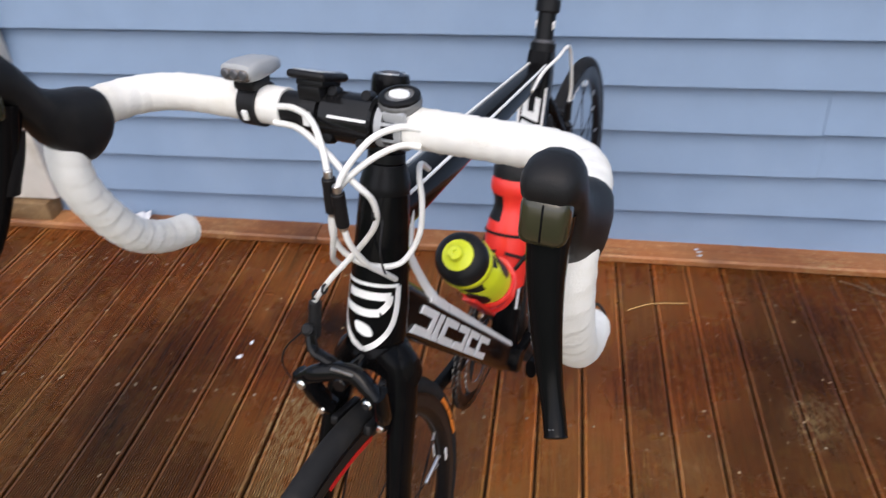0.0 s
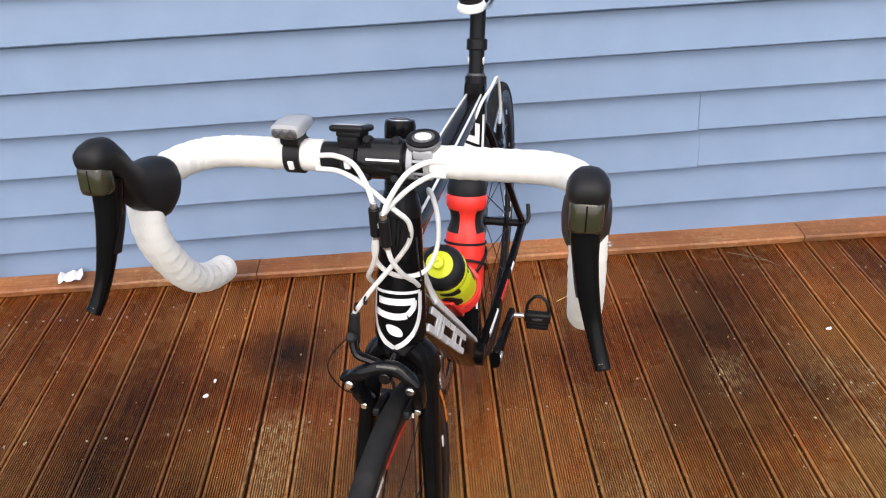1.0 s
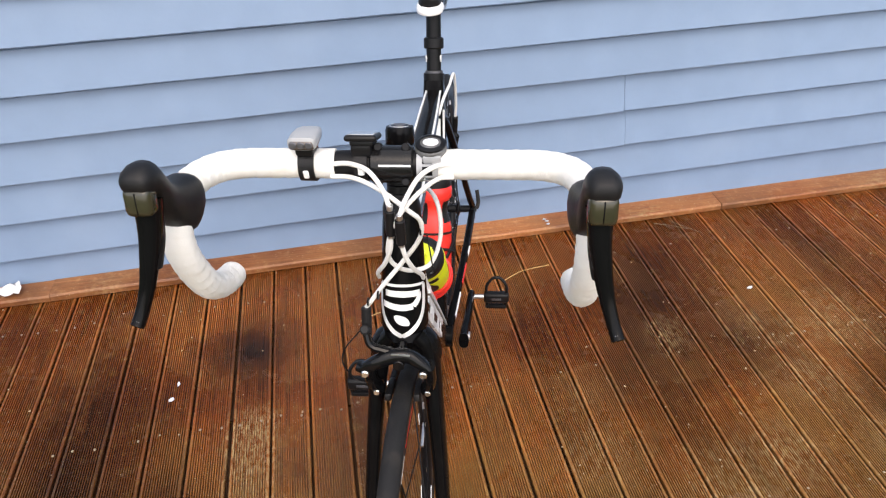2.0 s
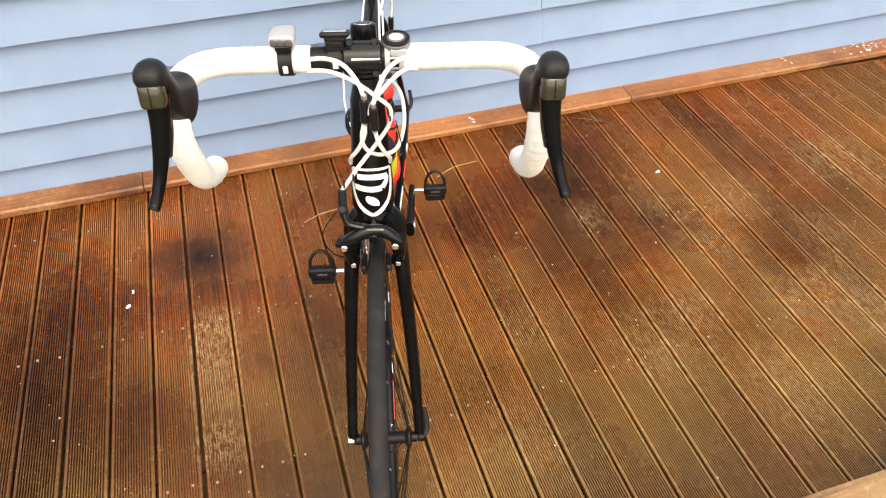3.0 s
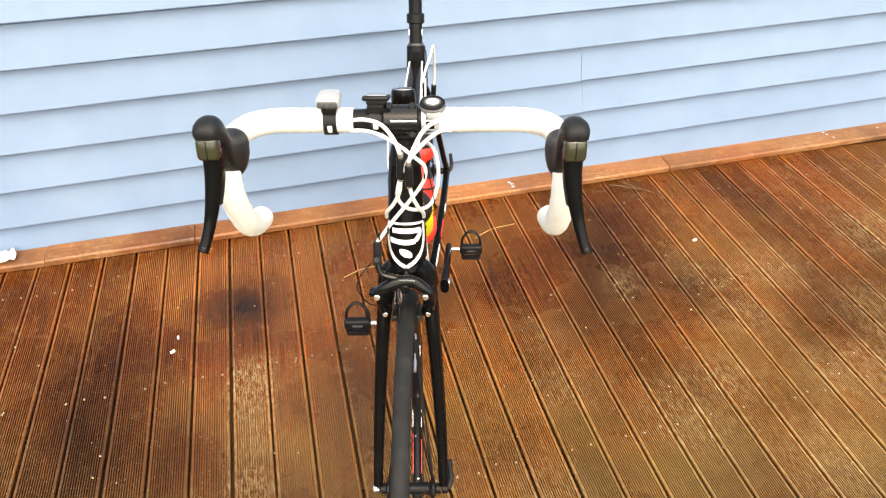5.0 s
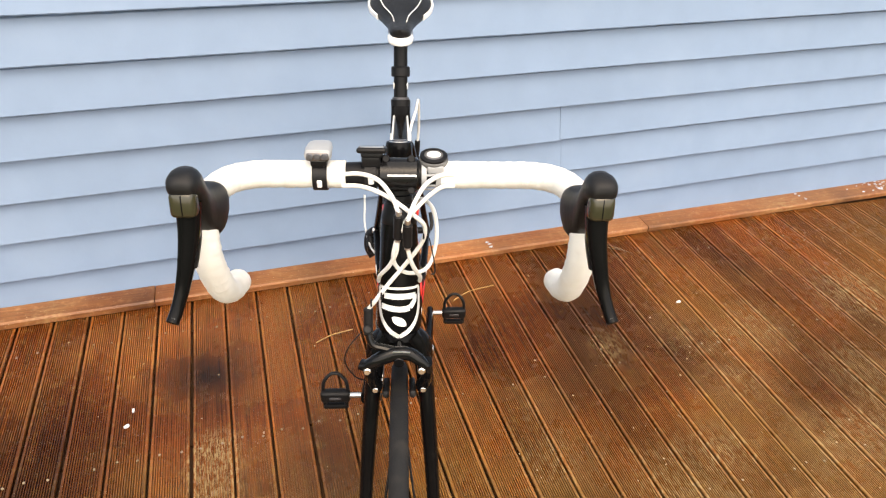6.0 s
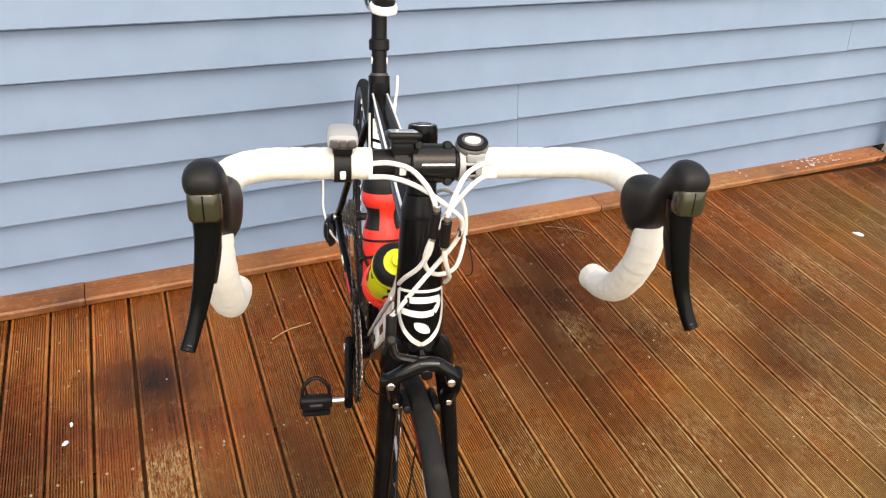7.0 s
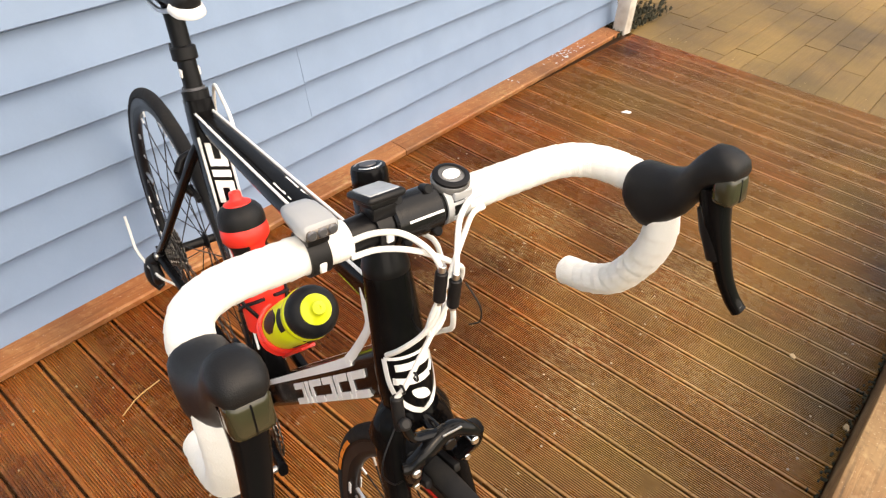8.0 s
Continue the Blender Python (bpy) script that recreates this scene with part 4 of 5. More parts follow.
for s in (1, -1):
    for h in (1, -1):
        bm = B()
        rod(bm, BAR + upv * (0.0185 * h) + V((0, 0.015 * s, 0)) + fwd * 0.002, BAR + upv * (0.0185 * h) + V((0, 0.015 * s, 0)) + fwd * 0.014, 0.0046, 12, 0.001)
        part("bolt", bm, black_satin, stem)
bm = B()
rows = []
for k in range(9):
    y = -0.013 + 0.034 * k / 8
    rows.append([BAR + fwd * (r * math.cos(a)) + upv * (r * math.sin(a)) + V((0, y, 0)) for r, a in ((0.0198, -0.1), (0.0211, -0.1), (0.0211, 0.0), (0.0198, 0.0))])
skin(bm, rows)
part("decal", bm, decal_white, stem)

bm = B()
sweep(bm, [BAR + V((0, y, 0)) for y in (-0.07, -0.06, -0.03, 0.03, 0.06, 0.07)], [0.0135, 0.0145, 0.0158, 0.0158, 0.0145, 0.0135], 20, side=(0, 0, 1))
handlebar = part("handlebar", bm, black_satin, bike, "drop handlebar wrapped in white tape")


def bar_line(s):
    s = s if s > 0 else -1.018
    start = 0.049 if s > 0 else 0.063
    lean = 0.002 if s > 0 else 0.006
    return spline([BAR + V((0, start * s, 0)), BAR + V((0, 0.11 * s, 0.0)), BAR + V((0.003, 0.16 * s, 0.001)), (-0.146, 0.187 * s, 0.941), (-0.119, 0.199 * s, 0.944), (-0.084, 0.202 * s, 0.945), (-0.063, 0.204 * s, 0.93), (-0.058, (0.206 - 0.3 * lean) * s, 0.9), (-0.068, (0.208 - 0.7 * lean) * s, 0.865), (-0.092, (0.2095 - lean) * s, 0.823), (-0.124, (0.21 - lean) * s, 0.798), (-0.158, (0.2095 - lean) * s, 0.785)], 14)


def resample(pts, step):
    out, left = [pts[0]], step
    for a, b in zip(pts, pts[1:]):
        ln = (b - a).length
        t = left
        while t < ln:
            out.append(a.lerp(b, t / ln))
            t += step
        left = t - ln
    return out


for s in (1, -1):
    line = resample(bar_line(s), 0.002)
    bm = B()
    sweep(bm, line, 0.016, 24, side=(0, 0, 1))
    # overlapping turns of tape wind round the bar in a helix
    for j, v in enumerate(bm.verts):
        i, k = divmod(j, 24)
        if i < len(line):
            ph = (i * 0.002 / 0.0155 + s * k / 24 + 0.1 * noise.noise(v.co * 45)) % 1.0
            lift = 0.0006 * ph / 0.85 if ph < 0.85 else 0.0006 * (1 - ph) / 0.15 - 0.0003
            v.co += (v.co - line[i]).normalized() * (lift + 0.0004 * noise.noise(v.co * 140))
    part("bar_tape", bm, tape_white, handlebar, "white wrapped bar tape", 70)
    bm = B()
    rod(bm, line[-1], line[-1] + (line[-1] - line[-3]).normalized() * 0.004, 0.0148, 18, 0.002)
    part("end_plug", bm, tape_white, handlebar)
    bm = B()
    rod(bm, line[0] - V((0, 0.002 * s, 0)), line[0] + V((0, 0.012 * s, 0)), 0.0165, 20, 0.0006)
    part("finishing_tape", bm, tape_white, handlebar)

    # brake and gear lever
    bm = B()
    rings = []
    for u, zc, hh, hw in ((-0.0985, 0.947, 0.0168, 0.0176), (-0.0965, 0.9455, 0.0198, 0.0192), (-0.091, 0.943, 0.0242, 0.0203), (-0.083, 0.9415, 0.0282, 0.0204), (-0.075, 0.941, 0.0305, 0.02), (-0.067, 0.9435, 0.0315, 0.0186), (-0.058, 0.95, 0.0295, 0.0162), (-0.05, 0.959, 0.0285, 0.0148), (-0.042, 0.972, 0.0315, 0.0148), (-0.033, 0.9885, 0.0275, 0.0156), (-0.024, 0.9995, 0.0185, 0.0158), (-0.015, 1.0035, 0.0138, 0.015), (-0.008, 1.0045, 0.0105, 0.013), (-0.004, 1.004, 0.006, 0.0095)):
        ring = []
        for k in range(20):
            c, e = math.cos(math.tau * k / 20), math.sin(math.tau * k / 20)
            c, e = math.copysign(abs(c) ** 0.8, c), math.copysign(abs(e) ** 0.8, e)
            ring.append(V((u, (0.202 - max(0, min(1, (u + 0.06) / 0.02)) * 0.0015) * s + 1.04 * hw * c, zc + hh * e)))
        rings.append(ring)
    skin(bm, rings)
    lever_set = part("brake_hood", bm, rubber, bike, "black rubber brake hood with shift lever", 60)
    lever_set.location = (0.004, -0.0005, -0.001) if s > 0 else (0.001, -0.003, 0)
    bm = B()
    rbox(bm, (0.02, 0.0255, 0.027), pose(-0.0105, 0.2005 * s, 0.9875, 0, -12, 0), 0.006, 3)
    part("name_plate", bm, plate_olive, lever_set, "smoked olive plastic name plate")
    bm = B()
    rbox(bm, (0.0204, 0.0012, 0.02), pose(-0.0103, 0.2005 * s, 0.9875, 0, -12, 0), 0.0004, 1)
    part("plate_rib", bm, black_gloss, lever_set)
    bm = B()
    lev = spline([(-0.0225, 0.2005 * s, 0.983), (-0.0125, 0.202 * s, 0.954), (-0.002, 0.2065 * s, 0.926), (0.0075, 0.2125 * s, 0.9), (0.0165, 0.2185 * s, 0.881), (0.0235, 0.2222 * s, 0.8715), (0.0265, 0.2235 * s, 0.8685)], 4)
    nl = len(lev)
    sweep(bm, lev, [(0.0066 + 0.0074 * max(0, 1 - 2.1 * i / nl) ** 1.3, 0.0064 + 0.0062 * max(0, 1 - 1.7 * i / nl) ** 1.2) if i < nl - 2 else (0.0066, 0.0068) if i < nl - 1 else (0.0045, 0.005) for i in range(nl)], 14, power=2.6)
    part("lever", bm, black_gloss, lever_set)
    bm = B()
    sweep(bm, [q + V((0.0036, 0, 0.002)) for q in lev[-8:-3]], [(0.0008, 0.0016), (0.0022, 0.0036), (0.0026, 0.0044), (0.0022, 0.0038), (0.0008, 0.0018)], 10)
    part("lever_tip", bm, lever_grey, lever_set, "bare silver lever tip")
    bm = B()
    sweep(bm, spline([(-0.0225, 0.2 * s, 0.962), (-0.015, 0.2005 * s, 0.945), (-0.0075, 0.203 * s, 0.93), (-0.003, 0.2055 * s, 0.919)], 4), (0.008, 0.0082), 10, power=2.6)
    part("shift_paddle", bm, black_plastic, lever_set)
    bm = B()
    rod(bm, (-0.06, 0.19 * s, 0.948), (-0.06, 0.186 * s, 0.948), 0.003, 10)
    part("bolt", bm, silver, lever_set)

# cables
CABLES = (
    # from the right tape end to the first adjuster, and on to the right of the down tube
    ((-0.151, -0.066, 0.9445), (-0.147, -0.045, 0.9475), (-0.138, -0.024, 0.9445), (-0.124, -0.008, 0.931), (-0.116, -0.001, 0.9151), (-0.115, 0.0, 0.9067)),
    ((-0.115, -0.001, 0.878), (-0.116, -0.003, 0.858), (-0.124, -0.012, 0.832), (-0.14, -0.024, 0.806), (-0.158, -0.027, 0.784)),
    # from the left tape end to the second adjuster, and on to the left of the down tube
    ((-0.151, 0.066, 0.9445), (-0.146, 0.05, 0.9465), (-0.135, 0.031, 0.9395), (-0.118, 0.017, 0.9218), (-0.11, 0.0115, 0.9084), (-0.109, 0.0105, 0.9)),
    ((-0.11, 0.0105, 0.87), (-0.112, 0.014, 0.85), (-0.122, 0.021, 0.826), (-0.14, 0.027, 0.804), (-0.158, 0.027, 0.784)),
    # front brake, looping over to the left and down to the caliper on the right
    ((-0.147, -0.066, 0.9318), (-0.143, -0.042, 0.9327), (-0.13, -0.014, 0.9276), (-0.121, 0.018, 0.9067), (-0.126, 0.031, 0.888), (-0.131, 0.028, 0.862), (-0.129, 0.01, 0.834), (-0.122, -0.015, 0.803), (-0.119, -0.031, 0.78), (-0.121, -0.039, 0.767)),
    # rear brake, looping down in front of the head tube and up its left side to the top tube
    ((-0.147, 0.066, 0.9318), (-0.142, 0.05, 0.9327), (-0.127, 0.028, 0.9218), (-0.114, 0.006, 0.898), (-0.118, -0.006, 0.858), (-0.126, -0.003, 0.83), (-0.138, 0.014, 0.811), (-0.154, 0.036, 0.808), (-0.172, 0.047, 0.828), (-0.18, 0.048, 0.858), (-0.19, 0.042, 0.878), (-0.22, 0.03, 0.872), (-0.255, 0.021, 0.846)),
    # rear brake, from the top tube over to the caliper
    (tuple(along(tt_a, tt_b, 0.82) + V((0, 0.015, -0.004))), tuple(along(tt_a, tt_b, 0.88) + V((0, 0.022, 0.016))), tuple(along(tt_a, tt_b, 0.97) + V((0, 0.03, 0.026))), tuple(along(tt_a, tt_b, 1.0) + V((-0.035, 0.036, 0.028))), tuple(rb + V((-0.012, 0.038, 0.085))), tuple(rb + V((-0.016, 0.036, 0.048)))),
    # rear derailleur loop
    (tuple(REAR + V((0.09, -0.068, -0.012))), tuple(REAR + V((0.02, -0.085, -0.03))), tuple(REAR + V((-0.05, -0.1, -0.01))), tuple(REAR + V((-0.075, -0.1, 0.03))), tuple(REAR + V((-0.085, -0.1, 0.06)))),
)
for c in CABLES:
    bm = B()
    sweep(bm, spline(c, 8), 0.0027, 10)
    part("cable", bm, cable_white, bike, "white cable housing")
for a, b in (((-0.115, 0.0, 0.91), (-0.115, -0.001, 0.878)), ((-0.109, 0.0105, 0.902), (-0.11, 0.0105, 0.87))):
    a, b = V(a), V(b)
    bm = B()
    rod(bm, a, b, 0.0056, 12, 0.001)
    adj = part("cable_adjuster", bm, black_plastic, bike, "dark barrel cable adjuster")
    for t0, t1 in ((-0.22, 0.0), (1.0, 1.12)):
        bm = B()
        rod(bm, a + (b - a) * t0, a + (b - a) * t1, 0.0036, 12, 0.0005)
        part("ferrule", bm, silver, adj)
for c in (((-0.116, -0.022, 0.791), 0.0042), ((-0.129, 0.03, 0.874), 0.0042), ((-0.118, -0.035, 0.779), 0.0042)):
    bm = B()
    q = V(c[0])
    sweep(bm, [q + V((c[1] * math.cos(math.tau * k / 12), 0.0, c[1] * math.sin(math.tau * k / 12))) for k in range(13)], 0.0012, 6)
    part("cable_tie", bm, black_plastic, bike)
bm = B()
sweep(bm, spline([(-0.127, 0.037, 0.871), (-0.11, 0.042, 0.853), (-0.11, 0.044, 0.833), (-0.12, 0.04, 0.822)], 5), 0.0009, 6)
part("cable_tie", bm, black_plastic, bike)

# bottle cages
def bottle_frame(foot, d, out):
    """Axes for a bottle: z along the tube, x away from it."""
    d, out = V(d).normalized(), V(out).normalized()
    y = d.cross(out)
    m = Matrix((out, y, d)).transposed().to_4x4()
    return Matrix.Translation(foot) @ m


cage_y = bottle_frame(along(dt_b, dt_a, 0.3) + dt_up * 0.094, dt_a - dt_b, dt_up)
cage_r = bottle_frame(along(BB, seat_top, 0.305) + V((st_dir.z, 0, -st_dir.x)) * 0.062, st_dir, V((st_dir.z, 0, -st_dir.x)))
for m, material, label, low in ((cage_y, red_gloss, "red plastic bottle cage", 0.66), (cage_r, black_plastic, "black bottle cage", 1.0)):
    bm = B()
    rbox(bm, (0.006, 0.022, 0.13), m @ pose(-0.041, 0, 0.05), 0.002)
    holder = part("bottle_cage", bm, material, bike, label)
    for s in (1, -1):
        bm = B()
        pts = [m @ V((0.039 * math.cos(radians(a)), s * 0.039 * math.sin(radians(a)), h * low)) for a, h in ((180, 0.004), (150, 0.018), (110, 0.038), (70, 0.055), (35, 0.063), (12, 0.066))]
        sweep(bm, spline(pts, 5), (0.0025, 0.0042), 8, side=(0, 0, 1))
        part("cage_arm", bm, material, holder)
        bm = B()
        pts = [m @ V((0.039 * math.cos(radians(a)), s * 0.039 * math.sin(radians(a)), h * low)) for a, h in ((180, 0.075), (140, 0.078), (100, 0.072), (60, 0.056), (20, 0.02))]
        sweep(bm, spline(pts, 5), (0.0025, 0.004), 8, side=(0, 0, 1))
        part("cage_arm", bm, material, holder)
    if material is black_plastic:
        bm = B()
        sweep(bm, [m @ V((0.0375 * math.cos(math.tau * k / 32), 0.0375 * math.sin(math.tau * k / 32), 0.09 + 0.004 * math.cos(math.tau * k / 32))) for k in range(33)], (0.0018, 0.0022), 8, side=st_dir)
        part("cage_hoop", bm, material, holder)
    bm = B()
    sweep(bm, spline([m @ V((-0.04, 0, -0.01)), m @ V((-0.02, 0, -0.006)), m @ V((0.012, 0, -0.006))], 4), (0.003, 0.012), 8)
    part("cage_foot", bm, material, holder)


def bottle(m, colour, label, tall, grips=True):
    """A squeeze bottle with coloured body, black panels, screw cap and nozzle."""
    ob = empty("water_bottle", bike_at @ m, label, "bottle", group="water bottles")
    h = tall
    bm = B()
    lathe(bm, [(0.001, 0), (0.03, 0), (0.0355, 0.005), (0.0362, 0.05), (0.0358, 0.088 * h), (0.0335, 0.1 * h), (0.0285, 0.112 * h), (0.0272, 0.12 * h), (0.0285, 0.13 * h), (0.0335, 0.138 * h), (0.0365, 0.142 * h), (0.037, 0.152 * h), (0.0362, 0.158 * h), (0.033, 0.163 * h)], n=36)
    part("body", bm, colour, ob)
    for a0 in (40, 160, 280):
        if grips:
            bm = B()
            rows = []
            for k in range(9):
                a = radians(a0 + 55 * k / 8)
                e = abs(k - 4) / 4
                lo, hi = 0.02 + 0.02 * e * e, 0.098 * h - 0.03 * e * e
                rows.append([V((r * math.cos(a), r * math.sin(a), z)) for r, z in ((0.0345, lo), (0.0365, lo), (0.0362, hi), (0.0345, hi))])
            skin(bm, rows)
            part("grip_panel", bm, rubber, ob)
        bm = B()
        rows = []
        for k in range(9):
            a = radians(a0 + 4 + 62 * k / 8)
            rows.append([V((r * math.cos(a), r * math.sin(a), z * h)) for r, z in ((0.03, 0.1), (0.0338, 0.1), (0.029, 0.1125), (0.0278, 0.12), (0.0292, 0.13), (0.0332, 0.1365), (0.026, 0.1365))])
        skin(bm, rows)
        part("waist_panel", bm, rubber, ob)
    bm = B()
    lathe(bm, [(0.0335, 0.159 * h), (0.0355, 0.161 * h), (0.0358, 0.17 * h), (0.0335, 0.18 * h), (0.0275, 0.187 * h), (0.021, 0.19 * h), (0.018, 0.188 * h)], n=36)
    part("cap_band", bm, rubber, ob)
    bm = B()
    lathe(bm, [(0.001, 0.188 * h), (0.0215, 0.188 * h), (0.0205, 0.192 * h), (0.012, 0.1955 * h), (0.0095, 0.1985 * h), (0.0095, 0.2035 * h), (0.0085, 0.207 * h), (0.003, 0.208 * h), (0.0025, 0.205 * h), (0.0005, 0.205 * h)], n=28)
    part("nozzle", bm, colour, ob)
    return ob


bottle(cage_y @ pose(0, 0, 0.038), yellow_plastic, "fluorescent yellow and black squeeze bottle in a red cage", 0.95)
bottle(cage_r, red_plastic, "tall red squeeze bottle with black bands in the frame", 1.12, False)

# things clamped on the handlebar
lamp = empty("bicycle_light", bike_at @ pose(BAR.x, -0.092, BAR.z), "silver-grey headlight strapped to the white bar tape", "bicycle light")
bm = B()
rings = []
for u, w, z0, z1 in ((0.021, 0.0135, 0.029, 0.038), (0.019, 0.015, 0.026, 0.041), (0.006, 0.0153, 0.023, 0.041), (-0.014, 0.0142, 0.022, 0.037), (-0.024, 0.0122, 0.022, 0.033), (-0.027, 0.009, 0.023, 0.03)):
    ring = []
    for k in range(16):
        c, e = math.cos(math.tau * k / 16), math.sin(math.tau * k / 16)
        c, e = math.copysign(abs(c) ** 0.55, c), math.copysign(abs(e) ** 0.55, e)
        ring.append(V((u, w * c, (z0 + z1) / 2 + (z1 - z0) / 2 * e)))
    rings.append(ring)
skin(bm, rings)
lamp_body = part("body", bm, grey_plastic, lamp, sharp=50)
bm = B()
rbox(bm, (0.006, 0.0275, 0.0115), pose(0.0195, 0, 0.0332, 0, -8, 0), 0.004, 3)
lens = part("lens", bm, lens_glass, lamp, "smoked three-lamp lens")
for k in (-1, 0, 1):
    bm = B()
    lathe(bm, [(0.0035, 0.0), (0.0042, 0.001), (0.003, 0.0022), (0.0005, 0.0024)], axis_to((0.0218, 0.0085 * k, 0.0335), (0.0318, 0.0085 * k, 0.035)), 12)
    part("lamp_eye", bm, tip_grey, lens)
bm = B()
rbox(bm, (0.026, 0.02, 0.012), pose(0.002, 0, 0.021, 0, -6, 0), 0.003)
part("bracket", bm, black_plastic, lamp)
bm = B()
rows = []
for k in range(28):
    a = math.tau * k / 28
    rows.append([V((r * math.cos(a), y, r * math.sin(a))) for r, y in ((0.0168, -0.0085), (0.0192, -0.0085), (0.0192, 0.0085), (0.0168, 0.0085))])
skin(bm, rows, closed=True)
part("strap", bm, rubber, lamp, "black rubber strap")
bm = B()
rbox(bm, (0.003, 0.006, 0.01), pose(0.0193, 0, -0.003, 0, 9, 0), 0.001, 1)
part("strap_slot", bm, decal_white, lamp)

computer = empty("cycle_computer", bike_at @ pose(BAR.x, -0.033, BAR.z), "small black and grey cycle computer on the handlebar", "cycle computer")
bm = B()
rbox(bm, (0.041, 0.035, 0.007), pose(-0.004, 0.002, 0.0305, 0, -22, 0), 0.0034, 3)
rbox(bm, (0.03, 0.026, 0.009), pose(-0.004, 0.002, 0.0255, 0, -22, 0), 0.003, 2)
body = part("body", bm, black_plastic, computer)
bm = B()
rbox(bm, (0.034, 0.028, 0.003), pose(-0.004, 0.002, 0.0305, 0, -22, 0) @ pose(0, 0, 0.0029), 0.0012, 1)
part("screen", bm, screen_grey, computer, "grey reflective screen")
bm = B()
rbox(bm, (0.024, 0.022, 0.014), pose(0, 0.001, 0.021), 0.003)
part("mount", bm, black_plastic, computer)
bm = B()
rows = []
for k in range(24):
    a = math.tau * k / 24
    rows.append([V((r * math.cos(a), y, r * math.sin(a))) for r, y in ((0.0165, -0.007), (0.0192, -0.007), (0.0192, 0.007), (0.0165, 0.007))])
skin(bm, rows, closed=True)
part("strap", bm, rubber, computer)
bm = B()
rbox(bm, (0.004, 0.007, 0.012), pose(0.019, 0.001, 0.003), 0.001, 1)
part("label", bm, decal_white, computer)

beacon = empty("bicycle_light", bike_at @ pose(BAR.x, 0.0385, BAR.z), "round black and white safety light strapped beside the stem", "bicycle light")
mb = pose(-0.003, 0.003, 0.0118, 0, 6, 0)
bm = B()
lathe(bm, [(0.002, -0.004), (0.0125, -0.004), (0.0158, -0.001), (0.0174, 0.006), (0.0174, 0.009), (0.0158, 0.0117), (0.0122, 0.0134), (0.001, 0.0142)], mb, 28)
part("body", bm, smoked_grey, beacon, "smoked grey translucent housing")
bm = B()
lathe(bm, [(0.0078, 0.0135), (0.0074, 0.0152), (0.005, 0.0162), (0.0005, 0.0165)], mb @ Matrix.Diagonal((0.8, 1.1, 1, 1)), 24)
part("button", bm, decal_white, beacon, "white push button")
bm = B()
lathe(bm, [(0.0125, 0.013), (0.0158, 0.0118), (0.0166, 0.0112), (0.0164, 0.0132), (0.0128, 0.0148), (0.0115, 0.0146)], mb, 28, closed=True)
part("rim", bm, black_satin, beacon, "satin black rim")
bm = B()
rbox(bm, (0.006, 0.02, 0.0095), mb @ pose(0.0158, 0.002, 0.003), 0.0028)
part("lens", bm, grey_plastic, beacon, "pale grey lens")
for y in (-0.0085, 0.0085):
    bm = B()
    rows = []
    for k in range(13):
        a = radians(65 - 160 * k / 12)
        rows.append([V((r * math.cos(a), y + w, r * math.sin(a))) for r, w in ((0.0165, -0.003), (0.0188, -0.003), (0.0188, 0.003), (0.0165, 0.003))])
    skin(bm, rows)
    part("strap", bm, grey_plastic, beacon, "pale grey silicone strap")
for a in (25, -20, -55):
    bm = B()
    a = radians(a)
    rbox(bm, (0.002, 0.014, 0.003), pose(0.0176 * math.cos(a), 0, 0.0176 * math.sin(a), 0, -math.degrees(a), 0), 0.0006, 1)
    part("strap_rung", bm, grey_plastic, beacon)


# ---- loose things on the deck ----
def fleck(name, x, y, z, size, turn, material, label, category, thick=0.0025):
    bm = B()
    rnd = random.Random(int(1000 * (x + 5 * y)))
    ring = [V((size * (0.75 + 0.5 * rnd.random()) * math.cos(math.tau * k / 9), size * 0.55 * (0.7 + 0.6 * rnd.random()) * math.sin(math.tau * k / 9), 0)) for k in range(9)]
    skin(bm, [ring, [q * 0.92 + V((0, 0, thick + 0.002 * rnd.random())) for q in ring]])
    ob = part(name, bm, material, None)
    ob.matrix_world = pose(x, y, z, 0, 0, turn)
    return tagged(ob, label, category)


fleck("paper_scrap", 0.038, -0.445, 0.0, 0.008, 30, paper_mat, "small white scrap lying on the deck", "scrap")
fleck("paper_scrap", 0.05, -0.396, 0.0, 0.006, 80, paper_mat, "small white scrap lying on the deck", "scrap")
fleck("dry_leaf", 1.653, -0.319, 0.0, 0.009, 10, paper_mat, "pale fallen petal on the deck", "leaf")
fleck("dry_leaf", 2.665, -0.306, 0.0, 0.019, -40, paper_mat, "pale curled leaf on the deck", "leaf")
fleck("dry_leaf", 1.778, -1.29, 0.0, 0.012, 20, leaf_mat, "pale fallen leaf on the deck", "leaf")
fleck("dry_leaf", 1.637, -1.465, 0.0, 0.012, 20, leaf_mat, "yellow leaf at the foot of the ledge", "leaf")
fleck("dry_leaf", 2.1, -1.465, 0.0, 0.014, 20, leaf_mat, "yellow leaf at the foot of the ledge", "leaf")
bm = B()
rnd = random.Random(4)
rows = []
for i in range(7):
    rows.append([V((-0.035 + 0.07 * i / 6, 0.024 * math.sin(2.4 * k + i) * (1 - abs(i - 3) / 5) + (k - 1.5) * 0.012, 0.004 + 0.016 * rnd.random() + (0.003 if k in (1, 2) else 0))) for k in range(4)])
skin(bm, rows)
scrap = part("crumpled_paper", bm, paper_mat, None)
scrap.matrix_world = pose(-0.466, 0.032, 0.025, 0, 0, 25)
tagged(scrap, "crumpled white paper on the timber trim", "paper")
